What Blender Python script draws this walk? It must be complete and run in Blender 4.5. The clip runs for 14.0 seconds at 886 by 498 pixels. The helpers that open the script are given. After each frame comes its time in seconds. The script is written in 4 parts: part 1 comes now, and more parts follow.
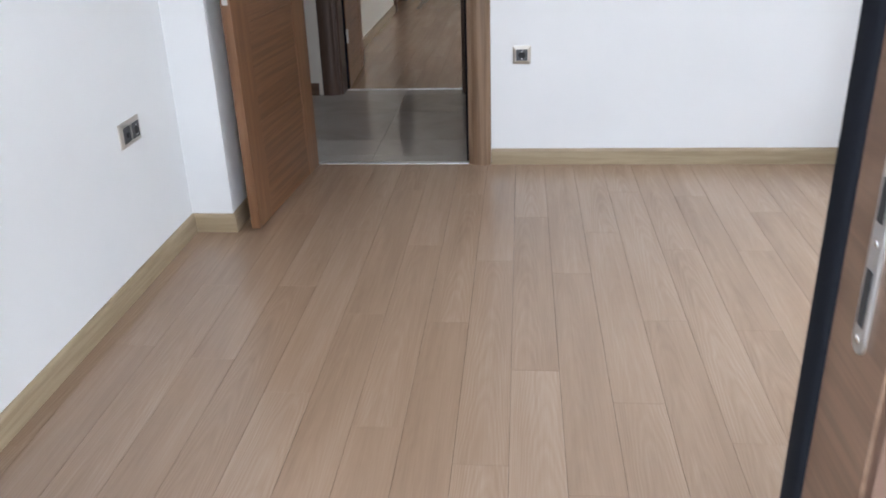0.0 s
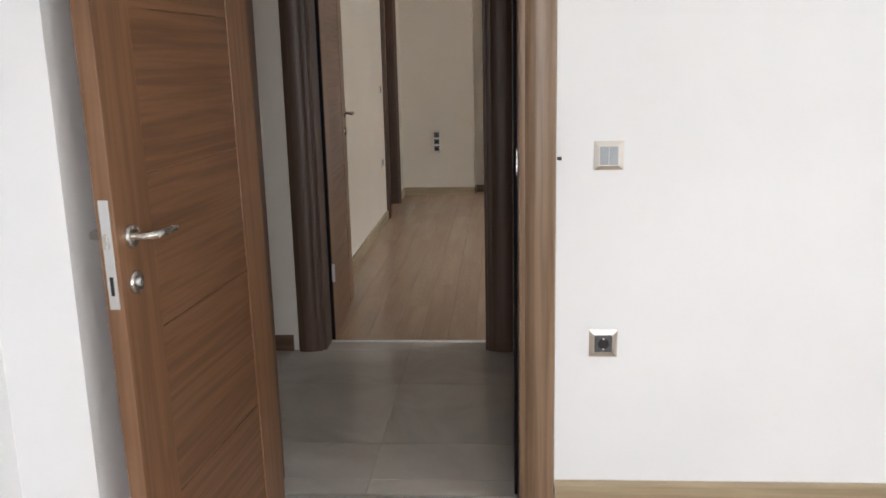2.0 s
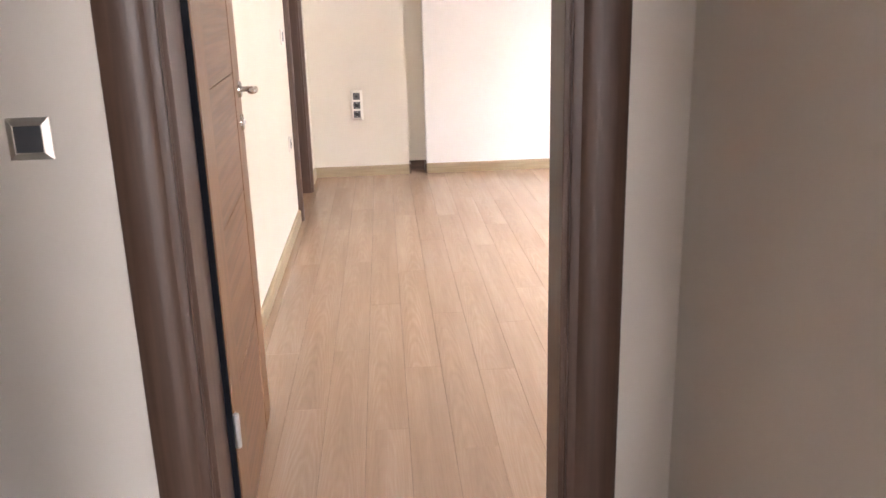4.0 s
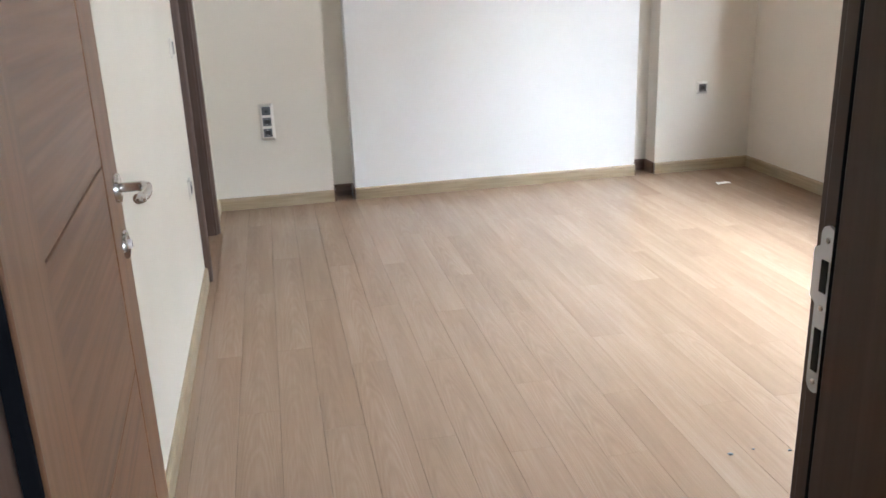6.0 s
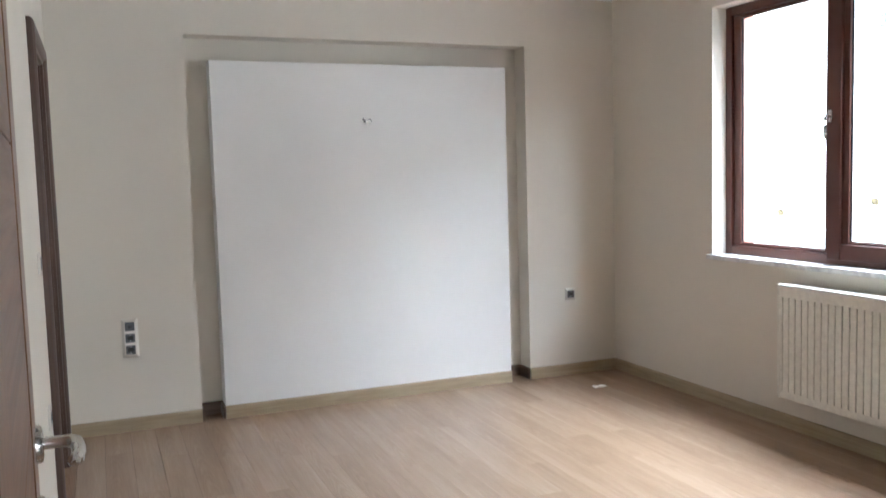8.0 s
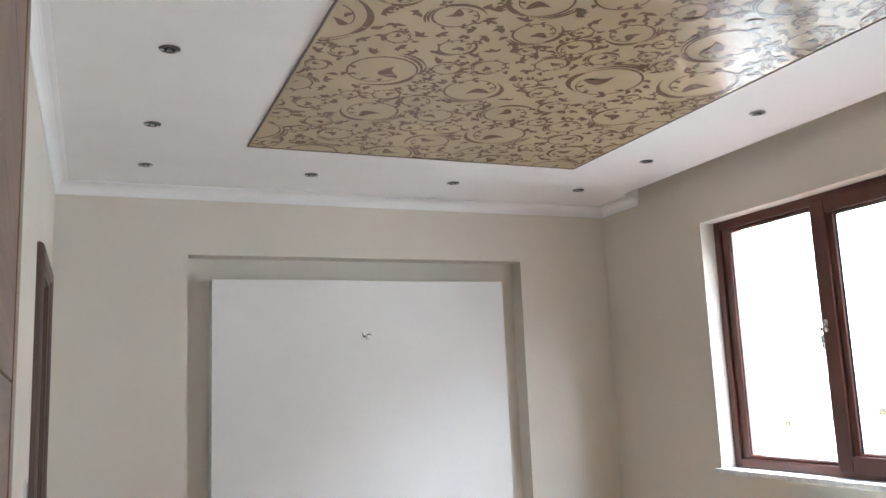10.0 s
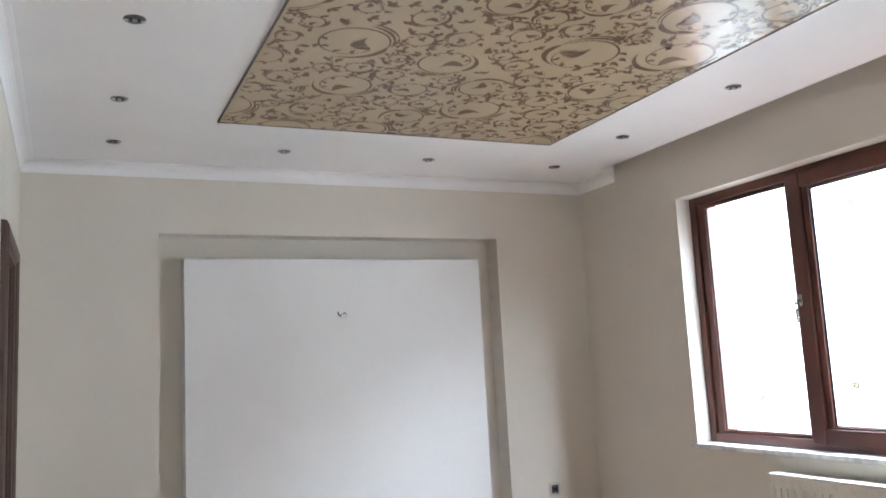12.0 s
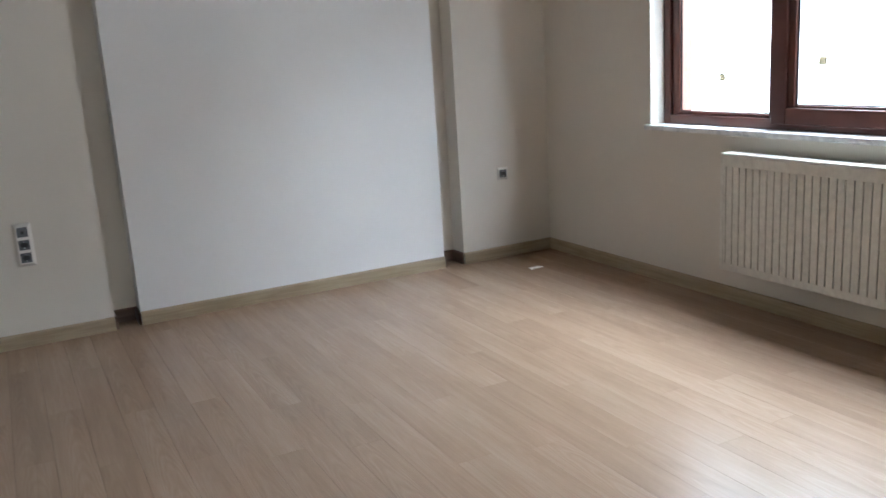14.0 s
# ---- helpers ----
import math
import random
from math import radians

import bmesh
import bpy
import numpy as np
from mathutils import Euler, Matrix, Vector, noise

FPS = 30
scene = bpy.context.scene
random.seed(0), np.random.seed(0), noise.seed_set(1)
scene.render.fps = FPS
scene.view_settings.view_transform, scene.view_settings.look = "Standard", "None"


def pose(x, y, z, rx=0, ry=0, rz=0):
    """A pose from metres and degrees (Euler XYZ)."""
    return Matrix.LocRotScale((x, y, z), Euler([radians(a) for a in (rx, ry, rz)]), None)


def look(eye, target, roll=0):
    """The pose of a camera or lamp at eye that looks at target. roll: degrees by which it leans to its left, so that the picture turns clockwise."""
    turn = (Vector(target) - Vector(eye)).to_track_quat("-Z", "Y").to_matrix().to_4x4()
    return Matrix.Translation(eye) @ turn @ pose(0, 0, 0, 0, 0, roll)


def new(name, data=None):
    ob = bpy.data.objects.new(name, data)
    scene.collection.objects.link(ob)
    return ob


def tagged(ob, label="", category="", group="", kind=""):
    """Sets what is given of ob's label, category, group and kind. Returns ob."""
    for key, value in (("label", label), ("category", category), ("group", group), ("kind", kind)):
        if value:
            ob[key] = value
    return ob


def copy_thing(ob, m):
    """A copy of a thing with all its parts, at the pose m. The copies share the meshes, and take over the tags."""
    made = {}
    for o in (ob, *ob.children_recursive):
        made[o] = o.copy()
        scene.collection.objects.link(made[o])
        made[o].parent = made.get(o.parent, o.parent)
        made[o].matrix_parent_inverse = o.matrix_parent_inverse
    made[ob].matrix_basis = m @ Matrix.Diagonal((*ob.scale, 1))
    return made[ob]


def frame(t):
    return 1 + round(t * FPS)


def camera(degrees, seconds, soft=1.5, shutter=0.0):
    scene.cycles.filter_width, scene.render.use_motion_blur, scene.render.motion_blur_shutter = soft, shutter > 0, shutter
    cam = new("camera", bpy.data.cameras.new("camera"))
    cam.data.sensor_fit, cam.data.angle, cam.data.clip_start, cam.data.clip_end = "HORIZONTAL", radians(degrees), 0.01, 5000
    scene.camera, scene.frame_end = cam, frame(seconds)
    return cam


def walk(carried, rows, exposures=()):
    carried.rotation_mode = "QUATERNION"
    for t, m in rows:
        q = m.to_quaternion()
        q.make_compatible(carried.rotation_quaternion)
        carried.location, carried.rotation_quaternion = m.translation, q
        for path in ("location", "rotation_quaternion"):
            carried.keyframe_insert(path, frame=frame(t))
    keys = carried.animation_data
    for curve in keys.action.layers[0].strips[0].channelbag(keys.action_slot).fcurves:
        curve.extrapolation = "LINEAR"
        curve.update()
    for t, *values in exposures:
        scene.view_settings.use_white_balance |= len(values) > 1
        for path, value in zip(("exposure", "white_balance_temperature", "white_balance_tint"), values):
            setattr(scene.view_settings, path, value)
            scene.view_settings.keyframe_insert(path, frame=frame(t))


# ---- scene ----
cam = camera(55.4, 14.0, 1.5, 0.25)
PATH = [
    (0, (0.145, -4.058, 1.349), (-0.036, -2.241, 0.533), -1.9),
    (0.5, (0.031, -3.768, 1.359), (-0.001, -1.895, 0.658), -1.2),
    (1, (-0.069, -3.452, 1.407), (-0.062, -1.538, 0.827), -0.5),
    (1.5, (-0.087, -3.033, 1.41), (-0.19, -1.089, 0.949), -0.9),
    (2, (-0.166, -2.51, 1.406), (-0.302, -0.562, 0.97), -1.3),
    (2.5, (-0.29, -1.937, 1.401), (-0.388, 0.004, 0.93), -1.6),
    (3, (-0.387, -1.348, 1.386), (-0.454, 0.588, 0.886), -1.1),
    (3.5, (-0.524, -0.793, 1.376), (-0.478, 1.131, 0.831), -1.3),
    (5.8, (-0.754, 0.855, 1.445), (-0.456, 2.734, 0.828), -2.0),
    (6, (-0.787, 0.897, 1.45), (-0.425, 2.762, 0.825), -2.2),
    (6.5, (-0.861, 0.999, 1.449), (-0.299, 2.808, 0.807), -2.6),
    (7, (-0.912, 1.071, 1.449), (-0.221, 2.849, 0.848), -1.9),
    (7.5, (-0.951, 1.095, 1.467), (-0.222, 2.907, 1.044), -1.3),
    (8, (-0.961, 1.100, 1.473), (-0.214, 2.943, 1.306), -1.6),
    (8.5, (-0.953, 1.091, 1.463), (-0.212, 2.941, 1.488), -2.3),
    (9, (-0.955, 1.086, 1.468), (-0.231, 2.937, 1.618), -2.6),
    (9.2, (-0.962, 1.093, 1.475), (-0.239, 2.938, 1.665), -2.5),
    (11.3, (-0.967, 1.109, 1.516), (-0.170, 2.878, 1.935), -2.6),
    (11.5, (-0.948, 1.113, 1.512), (-0.151, 2.887, 1.909), -2.7),
    (12, (-0.943, 1.146, 1.482), (-0.137, 2.938, 1.759), -3.0),
    (12.5, (-0.950, 1.156, 1.477), (-0.139, 2.969, 1.569), -2.7),
    (13, (-0.968, 1.168, 1.457), (-0.166, 2.988, 1.346), -2.1),
    (13.5, (-0.968, 1.221, 1.442), (-0.178, 3.023, 1.122), -2.3),
    (14, (-0.862, 1.429, 1.427), (0.025, 3.165, 0.981), -3.6),
]
EXPO = ((0.0, -0.22, 6200, 12), (0.5, -0.28, 6250, 12), (1.0, -0.35, 6450, 12), (1.5, -0.36, 6550, 12), (2.0, -0.08, 6900, 13), (2.5, 0.28, 7200, 18), (3.0, 1.0, 7300, 22), (3.6, 1.68, 7150, 23),
        (5.8, 1.05, 6050, 10), (6.5, 0.78, 5800, 8), (7.5, 0.53, 5800, 9), (8.2, 0.48, 5950, 9), (9.0, 0.53, 5950, 9), (11.5, 0.56, 5850, 9), (12.5, 0.35, 5750, 9), (14.0, -0.03, 5800, 8))
walk(cam, [(t, look(eye, target, roll)) for t, eye, target, roll in PATH], EXPO)

# ---------------------------------------------------------------- light
world = bpy.data.worlds.new("World")
scene.world = world
world.use_nodes = True
wnt = world.node_tree
sky = wnt.nodes.new("ShaderNodeTexSky")
sky.sky_type = "NISHITA"
sky.sun_disc = False
sky.sun_elevation = radians(48)
sky.sun_rotation = radians(75)
sky.dust_density = 1.0
wnt.links.new(sky.outputs[0], wnt.nodes["Background"].inputs[0])
wnt.nodes["Background"].inputs[1].default_value = 0.15

sun = new("sun", bpy.data.lights.new("sun", "SUN"))
sun.data.energy = 1.0
sun.data.angle = radians(14)
sun.data.color = (1.0, 0.96, 0.9)
sun.matrix_world = look((20, 6, 22), (0, 0, 0))


def sky_lamp(name, eye, target, sx, sy, watts, color):
    """Overcast sky standing just outside a window."""
    lamp = new(name, bpy.data.lights.new(name, "AREA"))
    lamp.data.shape = "RECTANGLE"
    lamp.data.size, lamp.data.size_y = sx, sy
    lamp.data.energy, lamp.data.color = watts, color
    lamp.matrix_world = look(eye, target)
    return lamp


sky_lamp("sky_above_bedroom", (4.4, 4.3, 4.4), (1.7, 4.0, 0.0), 4.4, 2.6, 1750, (0.84, 0.92, 1.0))
sky_lamp("sky_above_first_room", (4.4, -1.55, 4.4), (1.7, -1.75, 0.0), 3.0, 2.6, 1300, (0.84, 0.92, 1.0))
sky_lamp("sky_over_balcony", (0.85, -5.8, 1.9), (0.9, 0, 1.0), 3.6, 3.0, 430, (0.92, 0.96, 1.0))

# ---------------------------------------------------------------- materials


def base_mat(name, color, rough=0.5, metal=0.0, spec=0.5):
    m = bpy.data.materials.new(name)
    m.use_nodes = True
    b = m.node_tree.nodes["Principled BSDF"]
    b.inputs["Base Color"].default_value = (*color, 1)
    b.inputs["Roughness"].default_value = rough
    b.inputs["Metallic"].default_value = metal
    b.inputs["Specular IOR Level"].default_value = spec
    return m, m.node_tree, b


def nd(nt, kind, **kw):
    n = nt.nodes.new(kind)
    for k, v in kw.items():
        n.inputs[k].default_value = v
    return n


def ramp(nt, fac, stops):
    r = nt.nodes.new("ShaderNodeValToRGB")
    e = r.color_ramp.elements
    while len(e) < len(stops):
        e.new(0.5)
    for el, (p, c) in zip(e, stops):
        el.position, el.color = p, (*c, 1)
    nt.links.new(fac, r.inputs[0])
    return r


def bump(nt, b, height, strength, dist=0.002):
    n = nd(nt, "ShaderNodeBump", Strength=strength, Distance=dist)
    nt.links.new(height, n.inputs["Height"])
    nt.links.new(n.outputs[0], b.inputs["Normal"])
    return n


def coords(nt, scale, spread=0.0):
    """World-sized coordinates, moved at random from object to object."""
    geo = nt.nodes.new("ShaderNodeNewGeometry")
    last = geo.outputs["Position"]
    if spread:
        info = nt.nodes.new("ShaderNodeObjectInfo")
        mul = nd(nt, "ShaderNodeVectorMath")
        mul.operation = "MULTIPLY_ADD"
        nt.links.new(info.outputs["Random"], mul.inputs[0])
        mul.inputs[1].default_value = (spread, spread * 1.7, spread * 0.6)
        nt.links.new(last, mul.inputs[2])
        last = mul.outputs[0]
    sc = nt.nodes.new("ShaderNodeVectorMath")
    sc.operation = "MULTIPLY"
    nt.links.new(last, sc.inputs[0])
    sc.inputs[1].default_value = scale
    return sc.outputs[0]


def wood(name, dark, mid, light, stretch, spread=0.0, rough=0.4, tone=0.0, grain=1.0, relief=0.15, coat=0.0):
    """Laminate with long grain; stretch gives the frequency per axis."""
    m, nt, b = base_mat(name, mid, rough)
    v = coords(nt, stretch, spread)
    warp = nd(nt, "ShaderNodeTexNoise", Scale=0.7, Detail=3.0, Roughness=0.6)
    nt.links.new(v, warp.inputs["Vector"])
    fine = nd(nt, "ShaderNodeTexNoise", Scale=5.0, Detail=6.0, Roughness=0.7, Distortion=0.6)
    nt.links.new(v, fine.inputs["Vector"])
    rings = nd(nt, "ShaderNodeMath")
    rings.operation = "MULTIPLY"
    rings.inputs[1].default_value = 9.0
    nt.links.new(warp.outputs[0], rings.inputs[0])
    saw = nd(nt, "ShaderNodeMath")
    saw.operation = "PINGPONG"
    saw.inputs[1].default_value = 1.0
    nt.links.new(rings.outputs[0], saw.inputs[0])
    mix = nd(nt, "ShaderNodeMix", Factor=0.55)
    nt.links.new(saw.outputs[0], mix.inputs[2])
    nt.links.new(fine.outputs[0], mix.inputs[3])
    c = 0.5
    w = 0.42 / max(grain, 0.1)
    col = ramp(nt, mix.outputs[0], ((max(0, c - w), dark), (c, mid), (min(1, c + w), light)))
    out = col.outputs[0]
    if tone:
        info = nt.nodes.new("ShaderNodeObjectInfo")
        mr = nd(nt, "ShaderNodeMapRange")
        mr.inputs[3].default_value, mr.inputs[4].default_value = 1 - tone, 1 + tone
        nt.links.new(info.outputs["Random"], mr.inputs[0])
        hs = nt.nodes.new("ShaderNodeHueSaturation")
        nt.links.new(mr.outputs[0], hs.inputs["Value"])
        nt.links.new(out, hs.inputs["Color"])
        out = hs.outputs[0]
    nt.links.new(out, b.inputs["Base Color"])
    rr = nd(nt, "ShaderNodeMapRange")
    rr.inputs[3].default_value, rr.inputs[4].default_value = rough - 0.06, rough + 0.08
    nt.links.new(fine.outputs[0], rr.inputs[0])
    nt.links.new(rr.outputs[0], b.inputs["Roughness"])
    bump(nt, b, fine.outputs[0], relief, 0.001)
    b.inputs["Coat Weight"].default_value = coat
    return m


def paint(name, color, rough=0.7, vary=0.035, relief=0.12):
    """Rolled wall paint: broad cloudy variation and roller texture."""
    m, nt, b = base_mat(name, color, rough, spec=0.3)
    v = coords(nt, (1, 1, 1))
    cloud = nd(nt, "ShaderNodeTexNoise", Scale=1.3, Detail=4.0)
    nt.links.new(v, cloud.inputs["Vector"])
    lo = tuple(c * (1 - vary) for c in color)
    hi = tuple(min(1, c * (1 + vary)) for c in color)
    nt.links.new(ramp(nt, cloud.outputs[0], ((0.3, lo), (0.7, hi))).outputs[0], b.inputs["Base Color"])
    fine = nd(nt, "ShaderNodeTexNoise", Scale=240.0, Detail=3.0)
    nt.links.new(v, fine.inputs["Vector"])
    bump(nt, b, fine.outputs[0], relief, 0.001)
    return m


def metal(name, color, rough=0.3, scratch=60.0):
    m, nt, b = base_mat(name, color, rough, 1.0)
    v = coords(nt, (1, 1, 1))
    n = nd(nt, "ShaderNodeTexNoise", Scale=scratch, Detail=4.0)
    nt.links.new(v, n.inputs["Vector"])
    mr = nd(nt, "ShaderNodeMapRange")
    mr.inputs[3].default_value, mr.inputs[4].default_value = rough * 0.7, rough * 1.4
    nt.links.new(n.outputs[0], mr.inputs[0])
    nt.links.new(mr.outputs[0], b.inputs["Roughness"])
    return m


def plastic(name, color, rough=0.4):
    m, nt, b = base_mat(name, color, rough)
    v = coords(nt, (1, 1, 1))
    n = nd(nt, "ShaderNodeTexNoise", Scale=35.0, Detail=3.0)
    nt.links.new(v, n.inputs["Vector"])
    lo, hi = tuple(c * 0.92 for c in color), tuple(min(1, c * 1.06) for c in color)
    nt.links.new(ramp(nt, n.outputs[0], ((0.3, lo), (0.7, hi))).outputs[0], b.inputs["Base Color"])
    return m


def plank_mat():
    """Oak-print laminate: tone from plank to plank, slow drift, fine pores and darker streaks."""
    m, nt, b = base_mat("laminate_plank", (0.39, 0.29, 0.22), 0.24, 0.0, 0.75)
    v = coords(nt, (1.0, 1.0, 1.0), 7.0)

    def stretched(sx, sy):
        n = nt.nodes.new("ShaderNodeVectorMath")
        n.operation = "MULTIPLY"
        nt.links.new(v, n.inputs[0])
        n.inputs[1].default_value = (sx, sy, 1.0)
        return n.outputs[0]

    drift = nd(nt, "ShaderNodeTexNoise", Scale=1.0, Detail=3.0, Roughness=0.5)
    nt.links.new(stretched(9.0, 1.1), drift.inputs["Vector"])
    pores = nd(nt, "ShaderNodeTexNoise", Scale=1.0, Detail=4.0, Roughness=0.65)
    nt.links.new(stretched(210.0, 5.0), pores.inputs["Vector"])
    streak = nd(nt, "ShaderNodeTexNoise", Scale=1.0, Detail=3.0, Roughness=0.55, Distortion=0.4)
    nt.links.new(stretched(46.0, 1.6), streak.inputs["Vector"])
    info = nt.nodes.new("ShaderNodeObjectInfo")

    def scaled(sock, gain, mean):
        n = nd(nt, "ShaderNodeMath")
        n.operation = "SUBTRACT"
        nt.links.new(sock, n.inputs[0])
        n.inputs[1].default_value = mean
        k = nd(nt, "ShaderNodeMath")
        k.operation = "MULTIPLY"
        nt.links.new(n.outputs[0], k.inputs[0])
        k.inputs[1].default_value = gain
        return k.outputs[0]

    def calc(op, a, c, d=None):
        n = nd(nt, "ShaderNodeMath")
        n.operation = op
        for i, q in enumerate((a, c, d)):
            if q is None:
                continue
            if isinstance(q, (int, float)):
                n.inputs[i].default_value = q
            else:
                nt.links.new(q, n.inputs[i])
        return n.outputs[0]

    # flat-sawn arches along the middle of a plank, where the figure comes to the surface
    own = nt.nodes.new("ShaderNodeTexCoord")
    sep = nt.nodes.new("ShaderNodeSeparateXYZ")
    nt.links.new(own.outputs["Object"], sep.inputs[0])
    wob = nd(nt, "ShaderNodeTexNoise", Scale=1.0, Detail=2.0, Roughness=0.5)
    nt.links.new(stretched(14.0, 4.0), wob.inputs["Vector"])
    middle = calc("MULTIPLY_ADD", info.outputs["Random"], 0.06, 0.04)
    off = calc("SUBTRACT", sep.outputs["X"], middle)
    arch = calc("MULTIPLY", calc("MULTIPLY", off, off), 2400.0)
    phase = calc("ADD", calc("MULTIPLY_ADD", sep.outputs["Y"], 13.0, arch), calc("MULTIPLY", wob.outputs[0], 5.0))
    rings = calc("PINGPONG", phase, 1.0)
    some = calc("FRACT", calc("MULTIPLY", info.outputs["Random"], 7.3), 0.0)
    figure = calc("MULTIPLY", calc("SUBTRACT", rings, 0.5), calc("MULTIPLY_ADD", some, 0.85, 0.15))

    total = None
    for sock, gain, mean in ((drift.outputs[0], 0.42, 0.5), (pores.outputs[0], 0.26, 0.5), (streak.outputs[0], 0.24, 0.5), (figure, 0.11, 0.0), (info.outputs["Random"], 0.10, 0.5)):
        piece = scaled(sock, gain, mean)
        if total is None:
            total = piece
        else:
            add = nd(nt, "ShaderNodeMath")
            nt.links.new(total, add.inputs[0])
            nt.links.new(piece, add.inputs[1])
            total = add.outputs[0]
    half = nd(nt, "ShaderNodeMath")
    nt.links.new(total, half.inputs[0])
    half.inputs[1].default_value = 0.5
    nt.links.new(ramp(nt, half.outputs[0], ((0.22, (0.235, 0.152, 0.098)), (0.5, (0.315, 0.212, 0.142)), (0.85, (0.42, 0.312, 0.228)))).outputs[0], b.inputs["Base Color"])
    mr = nd(nt, "ShaderNodeMapRange")
    mr.inputs[3].default_value, mr.inputs[4].default_value = 0.21, 0.28
    nt.links.new(drift.outputs[0], mr.inputs[0])
    nt.links.new(mr.outputs[0], b.inputs["Roughness"])
    bump(nt, b, pores.outputs[0], 0.11, 0.0008)
    return m


def label_mat(name, color):
    """Thin paper label on glass: part of the daylight shows through."""
    m, nt, b = base_mat(name, color, 0.7)
    clear = nt.nodes.new("ShaderNodeBsdfTransparent")
    clear.inputs[0].default_value = (*color, 1)
    mx = nt.nodes.new("ShaderNodeMixShader")
    mx.inputs[0].default_value = 0.16
    nt.links.new(clear.outputs[0], mx.inputs[1])
    nt.links.new(b.outputs[0], mx.inputs[2])
    nt.links.new(mx.outputs[0], nt.nodes["Material Output"].inputs[0])
    return m


M_WALL_A = paint("white_wall_paint", (0.80, 0.81, 0.82))
M_WALL_B = paint("cream_wall_paint", (0.70, 0.652, 0.572))
M_PANEL_B = paint("panel_white_paint", (0.80, 0.79, 0.775))
M_WALL_H = paint("hall_wall_paint", (0.70, 0.655, 0.59))
M_CEIL = paint("ceiling_white_paint", (0.87, 0.87, 0.87), 0.75)
M_PLANK = plank_mat()
M_SUB = base_mat("floor_joint_dark", (0.10, 0.065, 0.045), 0.8)[0]
M_LEAF_V = wood("oak_veneer_vertical", (0.13, 0.060, 0.028), (0.19, 0.092, 0.044), (0.24, 0.126, 0.065), (22, 22, 0.9), 3.0, 0.36, 0.0, 1.1)
M_LEAF_H = wood("oak_veneer_horizontal", (0.10, 0.046, 0.022), (0.165, 0.078, 0.038), (0.222, 0.114, 0.059), (3, 0.8, 26), 3.0, 0.36, 0.0, 1.2)
# lighter copy of the casing wood, the room side's light put into its colour
M_CASE_A = wood("casing_lit_copy", (0.125, 0.076, 0.044), (0.20, 0.126, 0.076), (0.27, 0.178, 0.113), (26, 26, 0.8), 3.0, 0.36, 0.0, 1.0)
M_CASE = wood("walnut_casing", (0.058, 0.031, 0.020), (0.078, 0.043, 0.029), (0.10, 0.058, 0.040), (26, 26, 0.8), 3.0, 0.44, 0.0, 1.0)
M_BASE = wood("pale_oak_skirting", (0.27, 0.205, 0.125), (0.36, 0.28, 0.178), (0.43, 0.345, 0.23), (1.6, 1.6, 30), 2.0, 0.42, 0.0, 0.9)
M_BASE_H = wood("walnut_skirting", (0.076, 0.043, 0.027), (0.122, 0.073, 0.047), (0.17, 0.106, 0.07), (1.6, 1.6, 30), 2.0, 0.38, 0.0, 1.0)
M_WIN = wood("mahogany_window_foil", (0.055, 0.017, 0.012), (0.095, 0.03, 0.02), (0.14, 0.05, 0.033), (14, 1.2, 1.2), 2.0, 0.36, 0.0, 1.0, 0.05)
M_RUBBER = base_mat("black_rubber_seal", (0.008, 0.009, 0.012), 0.8, 0.0, 0.05)[0]
M_CHROME = metal("brushed_nickel", (0.62, 0.60, 0.57), 0.24)
M_RING = metal("dark_nickel_ring", (0.16, 0.15, 0.14), 0.5)
M_STEEL = metal("satin_steel_plate", (0.66, 0.67, 0.68), 0.38)
M_ALU = metal("aluminium_strip", (0.78, 0.78, 0.78), 0.42)
M_PLATE = metal("silver_switch_frame", (0.70, 0.67, 0.62), 0.42)
M_DARK = plastic("anthracite_insert", (0.075, 0.078, 0.085), 0.38)
M_GREYROCK = plastic("grey_rocker", (0.33, 0.36, 0.39), 0.35)
M_BLACK = plastic("black_hole", (0.012, 0.012, 0.013), 0.7)
M_RAD = plastic("cream_white_enamel", (0.72, 0.70, 0.63), 0.35)
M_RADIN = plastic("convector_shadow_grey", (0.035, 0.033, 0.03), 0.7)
M_WHITEP = plastic("white_plastic", (0.78, 0.78, 0.75), 0.4)
M_PINK = paint("pink_facade_render", (0.48, 0.23, 0.18), 0.85, 0.08, 0.5)
M_PAPER = plastic("paper_scrap", (0.75, 0.72, 0.66), 0.8)
M_STICK = label_mat("sticker_beige", (0.46, 0.42, 0.34))
M_STICK_G = label_mat("sticker_grey_green", (0.50, 0.55, 0.51))


def marble_mat():
    m, nt, b = base_mat("white_marble", (0.78, 0.78, 0.76), 0.18)
    v = coords(nt, (1, 1, 1))
    n = nd(nt, "ShaderNodeTexNoise", Scale=4.0, Detail=8.0, Distortion=1.6)
    nt.links.new(v, n.inputs["Vector"])
    nt.links.new(ramp(nt, n.outputs[0], ((0.40, (0.80, 0.80, 0.78)), (0.52, (0.60, 0.60, 0.60)), (0.6, (0.79, 0.79, 0.77)))).outputs[0], b.inputs["Base Color"])
    return m


